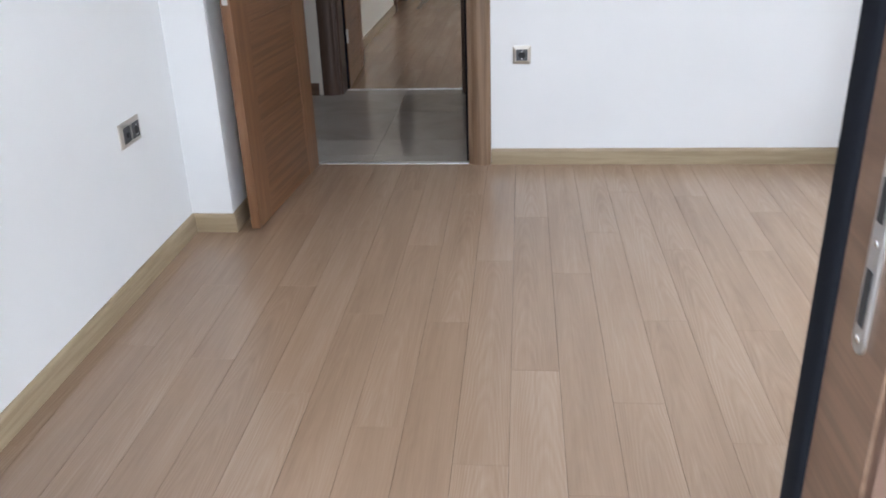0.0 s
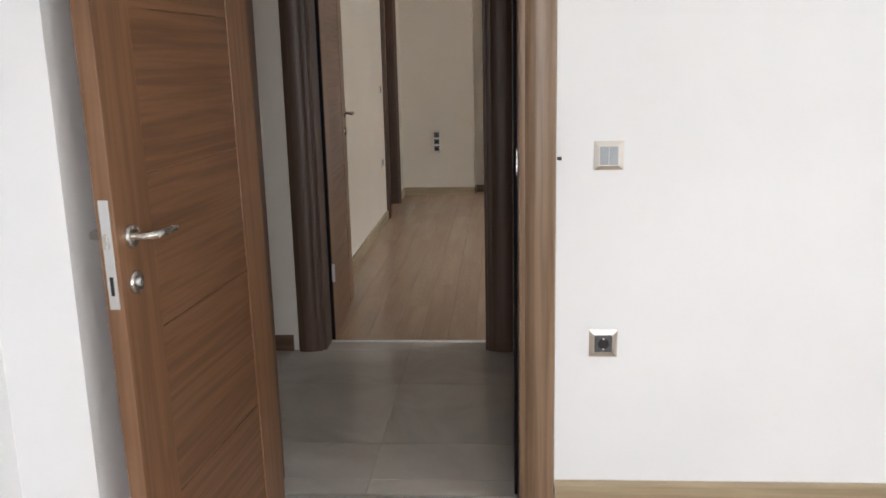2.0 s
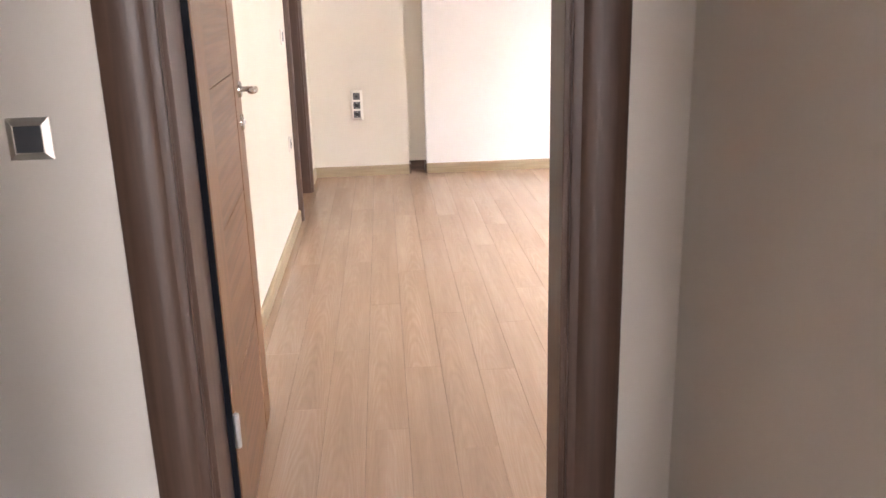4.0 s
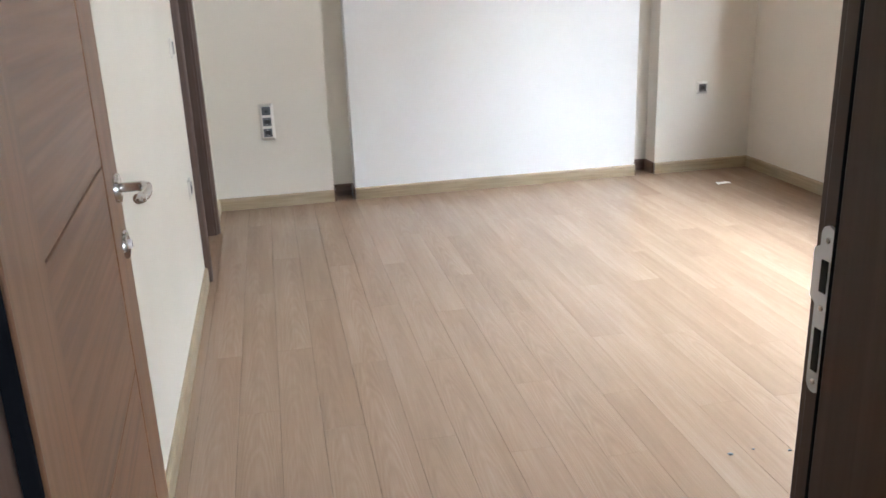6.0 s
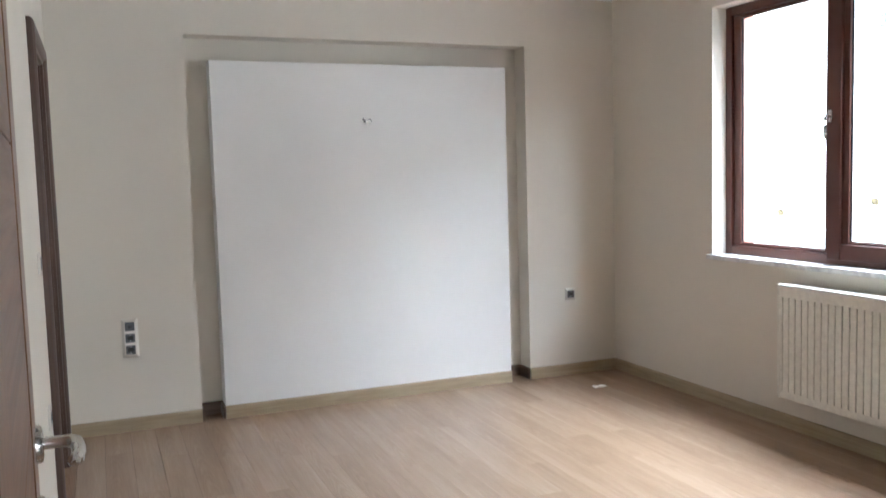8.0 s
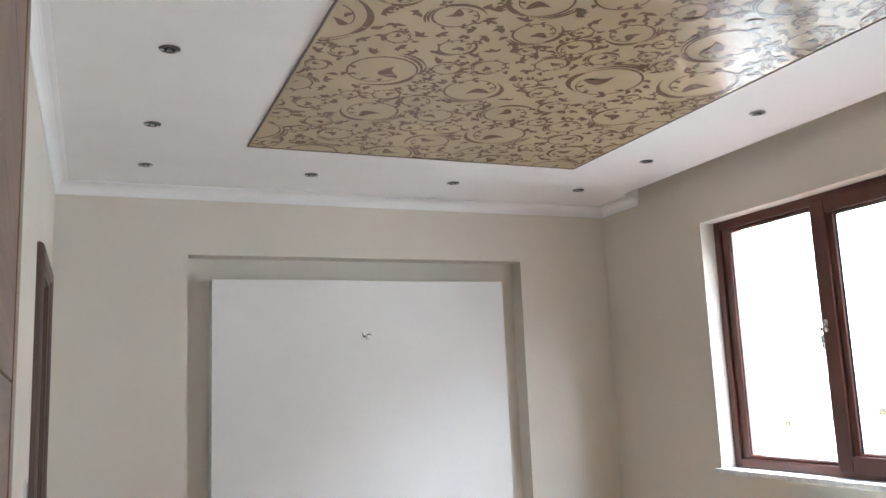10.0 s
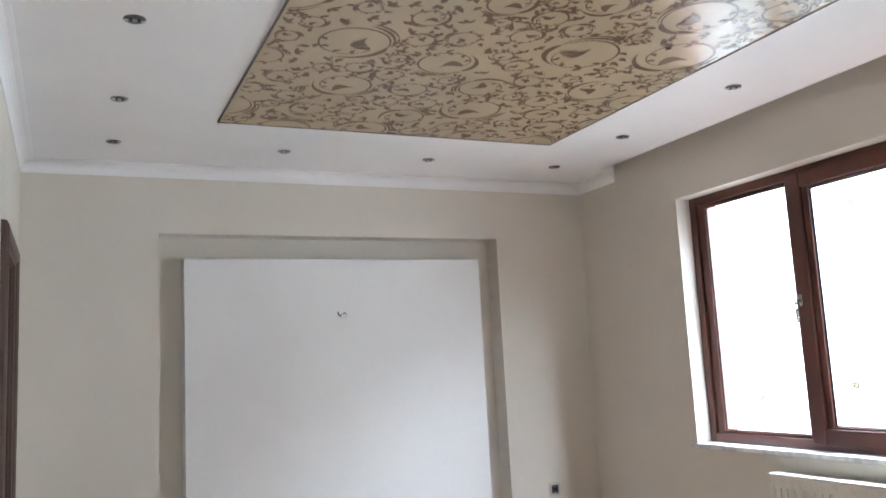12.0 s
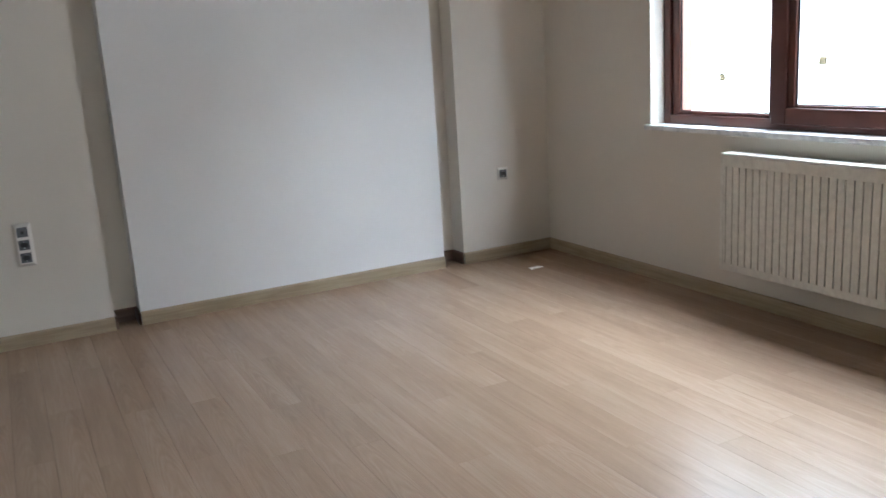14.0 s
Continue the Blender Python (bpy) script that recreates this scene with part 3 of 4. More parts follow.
def door_frame(name, m, w, depth, stop_at, wide, label, strike=None, plate_face=True, far_casing=True, lining=None, near=None, hinge_stop=0.012, short=False):
    """Lining, stops, seal and casings of a doorway; local x across, y through the wall."""
    e = empty(name, m, label, "door frame", "", "structure")
    part("lining", boxm(-LIN + 0.001, 0, 0.0, depth, 0, DOOR_H, bevel=0.002), lining or M_CASE, e)
    part("lining", boxm(w, w + LIN - 0.001, 0.0, depth, 0, DOOR_H, bevel=0.002), lining or M_CASE, e)
    part("lining", boxm(-LIN + 0.001, w + LIN - 0.001, 0.0, depth, DOOR_H, DOOR_H + LIN - 0.001, bevel=0.002), M_CASE, e)
    if stop_at is not None:
        s0, s1, seal = stop_at
        part("stop", boxm(0, hinge_stop, s0, s1, 0, DOOR_H, bevel=0.002), M_CASE, e)
        part("stop", boxm(w - 0.012, w, s0, s1, 0, DOOR_H, bevel=0.002), M_CASE, e)
        part("stop", boxm(hinge_stop, w - 0.012, s0, s1, DOOR_H - 0.012, DOOR_H, bevel=0.002), M_CASE, e)
        sa, sb = (s1, s1 + 0.008) if seal > 0 else (s0 - 0.008, s0)
        # hinge-side strip at the bedroom door widened; its black stands for the shaded gap
        for xa, xb in ((0.001, 0.0275 if seal > 0 else hinge_stop - 0.001), (w - 0.011, w - 0.001)):
            part("seal", boxm(xa, xb, sa, sb, 0.002, DOOR_H - 0.002, bevel=0.003), M_RUBBER, e, "black rubber seal and shaded gap strip")
    casing_set(e, w, DOOR_H, 0.0, -1, wide, near or M_CASE, "")
    if far_casing:
        casing_set(e, w, DOOR_H, depth, 1, wide, M_CASE, "")
    else:
        # one black strip for the seal and the casing edge's shade
        for xa, xb in ((-0.02, 0.006), (w - 0.006, w + 0.02)):
            part("seal", boxm(xa, xb, depth - 0.026, depth + 0.022, 0.002, DOOR_H, bevel=0.008, seg=3), M_RUBBER, e, "wide black strip for seal and shaded casing edge", True)
    if strike:
        strike_plate(e, w, strike[0], strike[1], plate_face, short)
    return e


door_frame("door_1", pose(A_L, 0.0, 0), A_R - A_L, 0.14, (0.048, 0.14, -1), 0.110, "walnut door frame with rounded casings round the hall doorway", (0.018, 1.105), False, True, None, M_CASE_A, 0.050, True)
door_frame("door_2", pose(B_L, Y_H1, 0), B_R - B_L, Y_B0 - Y_H1, (0.0, 0.145, 1), 0.120, "dark walnut bedroom door frame with a steel strike plate", (0.170, 1.088))
door_frame("door_3", pose(E_L, Y_A0 - 0.14, 0), E_R - E_L, 0.14, None, 0.09, "dark walnut door frame with black seal at the start", (0.052, 1.065), False, False, M_BASE_H)
door_frame("door_4", pose(XL_B, WD0, 0, 0, 0, 90), WD1 - WD0, 0.2, None, 0.09, "walnut door frame in the bedroom side wall")


def lever(owner, m, flip):
    """Nickel lever handle on a round rose; local z leaves the leaf, x runs along the lever."""
    rose = part("rose", lathe(bmesh.new(), [(0, 0.010), (0.018, 0.010), (0.024, 0.0085), (0.0255, 0.005), (0.0255, 0.0)], m), M_CHROME, owner, "nickel rose", True)
    pts = [(0, 0, 0.008), (0, 0, 0.034), (flip * 0.004, 0, 0.045), (flip * 0.014, 0, 0.051), (flip * 0.040, 0, 0.053), (flip * 0.075, 0.001, 0.053), (flip * 0.100, 0.003, 0.050), (flip * 0.116, 0.005, 0.046), (flip * 0.121, 0.006, 0.044)]
    rad = [0.0085, 0.0085, 0.0092, 0.0098, 0.0095, 0.0088, 0.0092, 0.0085, 0.004]
    part("lever", tube(bmesh.new(), [m @ Vector(p) for p in pts], rad, 14), M_CHROME, owner, "curved nickel lever", True)


def key_rose(owner, m):
    r = part("key_rose", lathe(bmesh.new(), [(0, 0.008), (0.017, 0.008), (0.0235, 0.007), (0.0255, 0.004), (0.0255, 0)], m), M_CHROME, owner, "round nickel keyhole rose", True)
    part("cylinder", lathe(bmesh.new(), [(0, 0.013), (0.007, 0.013), (0.0085, 0.012), (0.0085, 0.006)], m, 16), M_STEEL, r, "", True)
    bm = boxm(-0.0012, 0.0012, -0.005, 0.005, 0.0125, 0.0136)
    bm.transform(m)
    part("keyhole", bm, M_BLACK, r)


def hinge(owner, x, y, z):
    h = part("hinge", tube(bmesh.new(), [(x, y, z - 0.045), (x, y, z + 0.045)], 0.0085, 12), M_STEEL, owner, "satin steel hinge", True)
    part("hinge_leaf", boxm(x - 0.002, x + 0.026, y + 0.003, y + 0.0055, z - 0.04, z + 0.04), M_STEEL, h)


def door_leaf(name, m, w, label, handles, hinges=(0.36, 1.85), hz=1.06, grooves=(0.42, 0.83, 1.18, 1.53, 1.86)):
    """Leaf hung at local x=0, reaching to x=w, 40 mm thick from y=0 to y=0.04; stiles, rails and a grooved middle panel."""
    e = empty(name, m, label, "door")
    th, z0, z1, st = 0.040, 0.006, DOOR_H - 0.004, 0.155
    part("stile", boxm(0, st - 0.001, 0, th, z0, z1, bevel=0.002), M_LEAF_V, e)
    part("stile", boxm(w - st + 0.001, w, 0, th, z0, z1, bevel=0.002), M_LEAF_V, e)
    zs = [z0, *grooves, z1]
    for a, b in zip(zs, zs[1:]):
        part("panel_board", boxm(st + 0.0008, w - st - 0.0008, 0.0015, th - 0.0015, a + 0.0013, b - 0.0013, bevel=0.0016), M_LEAF_H, e)
    part("core", boxm(st - 0.002, w - st + 0.002, 0.005, th - 0.005, z0, z1), M_LEAF_V, e)
    # lock plate on the edge
    lock = part("lock_plate", boxm(w - 0.0005, w + 0.0025, 0.009, 0.031, hz - 0.145, hz + 0.085, bevel=0.001), M_STEEL, e, "long satin steel lock plate")
    part("latch", boxm(w + 0.002, w + 0.011, 0.014, 0.026, hz - 0.015, hz + 0.015, bevel=0.002), M_CHROME, lock)
    part("deadbolt_slot", boxm(w + 0.0022, w + 0.0032, 0.016, 0.024, hz - 0.115, hz - 0.075), M_BLACK, lock)
    hx = w - 0.055
    for side in handles:
        if side > 0:
            mh = Matrix.Translation((hx, th, hz)) @ Euler((-math.pi / 2, 0, 0)).to_matrix().to_4x4()
            mk = Matrix.Translation((hx, th, hz - 0.100)) @ Euler((-math.pi / 2, 0, 0)).to_matrix().to_4x4()
        else:
            mh = Matrix.Translation((hx, 0, hz)) @ Euler((math.pi / 2, 0, 0)).to_matrix().to_4x4()
            mk = Matrix.Translation((hx, 0, hz - 0.100)) @ Euler((math.pi / 2, 0, 0)).to_matrix().to_4x4()
        lever(e, mh, -1)
        key_rose(e, mk)
    for z in hinges:
        hinge(e, -0.004, -0.004, z)
    return e


# open leaf of the first room, swung into the room against the chase
door_leaf("door_leaf", pose(-0.912, -0.036, 0, 0.6, 0, -94.4), 0.837, "open oak-veneer door with horizontal grooves and nickel lever", (1, -1))
# bedroom leaf, swung open along the side wall
door_leaf("door_leaf", pose(-1.022, 1.626, 0, 0, 0, 93.0), 0.80, "open oak-veneer bedroom door with nickel lever handle", (-1, 1), (0.36, 1.85), 1.122)
# closed leaf in the side wall
door_leaf("door_leaf", pose(XL_B - 0.105, WD1 - 0.002, 0, 0, 0, -90), WD1 - WD0 - 0.004, "closed oak-veneer door in the bedroom side wall", (1,), ())

# aluminium strips between floors
solid("threshold_strip", [(A_L, A_R, -0.006, 0.022, 0, 0.005)], M_ALU, "pale aluminium threshold strip between laminate and tile", "threshold", "structure", 0.0015)
solid("threshold_strip", [(B_L, B_R, 1.586, 1.612, 0, 0.005)], M_ALU, "pale aluminium threshold strip between tile and laminate", "threshold", "structure", 0.0015)

# ---------------------------------------------------------------- switches and sockets


def bevel_frame(bm, w, h, t, b, inner):
    """Sloped square frame, local x and z in the wall, y out of it; inner half-sizes as a list of windows (x0, x1, z0, z1)."""
    o = [(-w / 2, -h / 2), (w / 2, -h / 2), (w / 2, h / 2), (-w / 2, h / 2)]
    i = [(-w / 2 + b, -h / 2 + b), (w / 2 - b, -h / 2 + b), (w / 2 - b, h / 2 - b), (-w / 2 + b, h / 2 - b)]
    r0 = [bm.verts.new((x, 0, z)) for x, z in o]
    r1 = [bm.verts.new((x, t * 0.45, z)) for x, z in o]
    r2 = [bm.verts.new((x, t, z)) for x, z in i]
    r3 = [bm.verts.new((x, t - 0.003, z)) for x, z in i]
    for a, c in ((r0, r1), (r1, r2), (r2, r3)):
        for k in range(4):
            j = (k + 1) % 4
            bm.faces.new((a[k], a[j], c[j], c[k]))
    bm.faces.new(r0[::-1])
    bm.faces.new(r3)
    return bm


def fitting(name, m, label, category, kinds, across=True, size=0.086):
    """Row of one or more inserts in a silver frame. kinds: rocker, double, socket, data."""
    e = empty(name, m, label, category, "switches and sockets")
    n = len(kinds)
    pitch = 0.071
    w, h = (size + pitch * (n - 1), size) if across else (size, size + pitch * (n - 1))
    part("plate_frame", bevel_frame(bmesh.new(), w, h, 0.011, 0.014, None), M_PLATE, e, "silver bevelled frame")
    for k, kind in enumerate(kinds):
        off = (k - (n - 1) / 2) * pitch
        cx, cz = (off, 0) if across else (0, -off)
        if kind in ("rocker", "double"):
            if kind == "double":
                for s in (-1, 1):
                    part("rocker", boxm(cx + s * 0.0137 - 0.0130, cx + s * 0.0137 + 0.0130, 0.008, 0.0125, cz - 0.027, cz + 0.027, bevel=0.0015), M_GREYROCK, e, "grey rocker")
            else:
                part("rocker", boxm(cx - 0.027, cx + 0.027, 0.008, 0.0125, cz - 0.027, cz + 0.027, bevel=0.0015), M_DARK, e, "anthracite rocker")
        else:
            ins = part("insert", boxm(cx - 0.027, cx + 0.027, 0.008, 0.0118, cz - 0.027, cz + 0.027, bevel=0.0012), M_DARK, e, "anthracite insert")
            face = Matrix.Translation((cx, 0.0118, cz)) @ Euler((-math.pi / 2, 0, 0)).to_matrix().to_4x4()
            if kind == "socket":
                part("socket_cup", lathe(bmesh.new(), [(0.0205, 0.0), (0.0205, 0.0012), (0.0175, 0.0012), (0.016, -0.002), (0, -0.002)], face, 24), M_DARK, ins, "", True)
                part("socket_well", lathe(bmesh.new(), [(0, 0.0008), (0.0172, 0.0008), (0.0172, 0.0002)], face, 24), M_BLACK, ins)
                for s in (-1, 1):
                    part("earth_clip", boxm(cx - 0.003, cx + 0.003, 0.0122, 0.0135, cz + s * 0.0165 - 0.0025, cz + s * 0.0165 + 0.0025), M_STEEL, ins)
            else:
                part("jack", boxm(cx - 0.008, cx + 0.008, 0.0118, 0.0128, cz - 0.010, cz + 0.006), M_BLACK, ins)
    return e


fitting("light_switch", pose(0.154, 0, 1.123, 0, 0, 180), "double light switch, silver frame with grey rockers", "light switch", ("double",))
fitting("wall_socket", pose(0.148, 0, 0.543, 0, 0, 180), "single silver-framed wall socket with a dark insert", "wall socket", ("socket",))
fitting("wall_socket", pose(XL_A, -1.308, 0.553, 0, 0, -90), "double silver-framed wall socket on the white wall", "wall socket", ("socket", "data"))
fitting("light_switch", pose(-1.335, Y_H1, 1.125, 0, 0, 180), "single light switch with anthracite rocker in the hall", "light switch", ("rocker",))
fitting("wall_socket", pose(-0.833, Y_B1, 0.567, 0, 0, 180), "upright triple wall socket in a silver frame", "wall socket", ("data", "socket", "socket"), False, 0.094)
fitting("wall_socket", pose(2.214, Y_B1, 0.598, 0, 0, 180), "single wall socket near the bedroom corner", "wall socket", ("socket",))
fitting("light_switch", pose(XL_B, 4.84, 1.175, 0, 0, -90), "light switch beside the bedroom side door", "light switch", ("rocker",))
fitting("wall_socket", pose(XL_B, 4.83, 0.545, 0, 0, -90), "single wall socket below the switch", "wall socket", ("socket",))
peg = empty("wall_peg", pose(0.006, -0.012, 1.117), "small dark peg on the edge of the door casing", "peg")
part("peg_body", lathe(bmesh.new(), [(0, 0.010), (0.005, 0.009), (0.006, 0.004), (0.004, -0.004)], Euler((0, math.pi / 2, 0)).to_matrix().to_4x4(), 12), M_CASE, peg, "", True)

# ---------------------------------------------------------------- windows


def ring_bars(owner, name, x0, x1, y0, y1, z0, z1, sides, mat, bevel=0.004, label=""):
    """Four bars of a frame in the plane of an outer wall; sides are the bar widths (low y, high y, bottom, top)."""
    a, b, c, d = sides
    for q in ((x0, x1, y0, y0 + a, z0, z1), (x0, x1, y1 - b, y1, z0, z1), (x0 + 0.0005, x1 - 0.0005, y0 + a, y1 - b, z0, z0 + c), (x0 + 0.0005, x1 - 0.0005, y0 + a, y1 - b, z1 - d, z1)):
        part(name, boxm(*q, bevel=bevel), mat, owner, label)


def window(name, y0, y1, z0, z1, mull, label, stickers, third=None):
    e = empty(name, pose(0, 0, 0), label, "window", "", "structure")
    xf = XR + 0.105
    ring_bars(e, "window_frame", xf, xf + 0.062, y0, y1, z0, z1, (0.052, 0.052, 0.055, 0.055), M_WIN)
    part("mullion", boxm(xf, xf + 0.062, mull - 0.032, mull + 0.032, z0 + 0.055, z1 - 0.055, bevel=0.004), M_WIN, e)
    # fixed light on the far side: slim glazing bead only
    ring_bars(e, "glazing_bead", xf + 0.018, xf + 0.05, mull + 0.032, y1 - 0.052, z0 + 0.055, z1 - 0.055, (0.024, 0.062, 0.022, 0.022), M_WIN, 0.006)
    p = part("pane", boxm(xf + 0.030, xf + 0.034, mull + 0.050, y1 - 0.108, z0 + 0.070, z1 - 0.070), M_GLASS, e, "clear window pane")
    p.visible_shadow = False
    ring_bars(e, "gasket", xf + 0.0275, xf + 0.0365, mull + 0.054, y1 - 0.112, z0 + 0.075, z1 - 0.075, (0.005, 0.005, 0.005, 0.005), M_RUBBER, 0)
    # opening sash, proud of the frame
    s0, s1 = y0 + 0.030, mull + 0.012
    if third:
        s0 = third - 0.012
        part("mullion", boxm(xf, xf + 0.062, third - 0.032, third + 0.032, z0 + 0.055, z1 - 0.055, bevel=0.004), M_WIN, e)
        ring_bars(e, "glazing_bead", xf + 0.018, xf + 0.05, y0 + 0.052, third - 0.032, z0 + 0.055, z1 - 0.055, (0.034, 0.024, 0.022, 0.022), M_WIN, 0.003)
        p = part("pane", boxm(xf + 0.030, xf + 0.034, y0 + 0.080, third - 0.050, z0 + 0.070, z1 - 0.070), M_GLASS, e, "clear window pane")
        p.visible_shadow = False
    ring_bars(e, "sash", xf - 0.018, xf + 0.044, s0, s1, z0 + 0.030, z1 - 0.030, (0.078, 0.092, 0.085, 0.085), M_WIN, 0.006)
    ring_bars(e, "glazing_bead", xf - 0.002, xf + 0.03, s0 + 0.078, s1 - 0.092, z0 + 0.115, z1 - 0.115, (0.014, 0.042, 0.014, 0.014), M_WIN, 0.005)
    p = part("pane", boxm(xf + 0.012, xf + 0.016, s0 + 0.085, s1 - 0.128, z0 + 0.122, z1 - 0.122), M_GLASS, e, "clear window pane")
    p.visible_shadow = False
    ring_bars(e, "gasket", xf + 0.0095, xf + 0.0185, s0 + 0.092, s1 - 0.134, z0 + 0.129, z1 - 0.129, (0.005, 0.005, 0.005, 0.005), M_RUBBER, 0)
    # handle on the sash stile next to the mullion
    hy, hz = s1 - 0.026, z0 + 0.80
    hb = part("window_handle", boxm(xf - 0.028, xf - 0.018, hy - 0.014, hy + 0.014, hz - 0.035, hz + 0.035, bevel=0.006), M_CHROME, e, "nickel window handle", True)
    part("grip", tube(bmesh.new(), [(xf - 0.024, hy, hz), (xf - 0.052, hy, hz), (xf - 0.062, hy, hz - 0.012), (xf - 0.060, hy, hz - 0.06), (xf - 0.055, hy, hz - 0.115), (xf - 0.052, hy, hz - 0.122)], [0.008, 0.008, 0.009, 0.009, 0.0085, 0.004], 12), M_CHROME, hb, "", True)
    for i, (sy, sz, w, h, mat) in enumerate(stickers):
        px = xf + (0.0285 if sy > mull else 0.0105)
        part("sticker", boxm(px, px + 0.001, sy - w / 2, sy + w / 2, sz - h / 2, sz + h / 2), mat, e, "small faded label stuck on the pane")
    part("window_sill", boxm(XR - 0.028, XR + 0.103, y0 - 0.025, y1 + 0.028, z0 - 0.028, z0 + 0.0015, bevel=0.004), M_MARBLE, e, "white marble window sill")
    return e


window("window_1", *WIN_A, -1.7, "mahogany-coloured window with two lights", ())
south = window("window_3", *WIN_S, 1.6, "mahogany-coloured balcony window with two lights", ())
south.matrix_world = pose(0, Y_A0 + XR, 0, 0, 0, -90)
window("window_2", *WIN_B, 4.548, "large mahogany-coloured window with marble sill over the radiator",
       ((4.21, 2.20, 0.10, 0.075, M_STICK_G), (4.275, 1.291, 0.045, 0.04, M_STICK), (4.939, 1.215, 0.045, 0.04, M_STICK)), 3.63)
# ---------------------------------------------------------------- radiator


def radiator(y0, y1, z0, z1, xw):
    """Flat panel radiator with pressed vertical slots; xw is the wall face."""
    e = empty("radiator", pose(0, 0, 0), "cream white panel radiator with vertical slots under the window", "radiator")
    xf, xb = xw - 0.128, xw - 0.045
    # near-black core: the shade behind the slots is put into its colour
    part("slot_shade_core", boxm(xf + 0.010, xb, y0 + 0.012, y1 - 0.012, z0 + 0.015, z1 - 0.018), M_RADIN, e)
    part("front_rail", boxm(xf, xf + 0.012, y0 + 0.02, y1 - 0.02, z1 - 0.062, z1 - 0.004, bevel=0.003), M_RAD, e)
    part("front_rail", boxm(xf, xf + 0.012, y0 + 0.02, y1 - 0.02, z0 + 0.004, z0 + 0.045, bevel=0.003), M_RAD, e)
    part("side_cover", boxm(xf, xb, y0, y0 + 0.020, z0, z1 - 0.003, bevel=0.003), M_RAD, e)
    part("side_cover", boxm(xf, xb, y1 - 0.020, y1, z0, z1 - 0.003, bevel=0.003), M_RAD, e)
    part("top_cover", boxm(xf - 0.001, xb, y0 - 0.001, y1 + 0.001, z1 - 0.0035, z1 + 0.008, bevel=0.003), M_RAD, e)
    pitch = 0.0446
    n = int((y1 - y0 - 0.05) / pitch)
    ys = [y1 - 0.040 - pitch * k for k in range(n)]
    edges = [y1 - 0.020, *ys, y0 + 0.020]
    for a, b in zip(edges, edges[1:]):
        part("slat", boxm(xf + 0.0005, xf + 0.011, b + 0.0030, a - 0.0030, z0 + 0.042, z1 - 0.060, bevel=0.002), M_RAD, e)
    for y in (y0 + 0.2, y1 - 0.2):
        part("bracket", boxm(xb - 0.002, xw, y - 0.02, y + 0.02, z0 + 0.08, z1 - 0.08), M_STEEL, e)
    part("pipe", tube(bmesh.new(), [(xb - 0.03, y0 + 0.06, z0 + 0.01), (xb - 0.03, y0 + 0.06, z0 - 0.07), (xb, y0 + 0.06, z0 - 0.09), (xw + 0.001, y0 + 0.06, z0 - 0.09)], 0.009, 12), M_WHITEP, e, "white feed pipe", True)
    return e


radiator(3.29, 4.690, 0.206, 0.832, XR)

# ---------------------------------------------------------------- bedroom ceiling
WP = (-0.237, 1.730, 2.955, 5.432)   # printed field


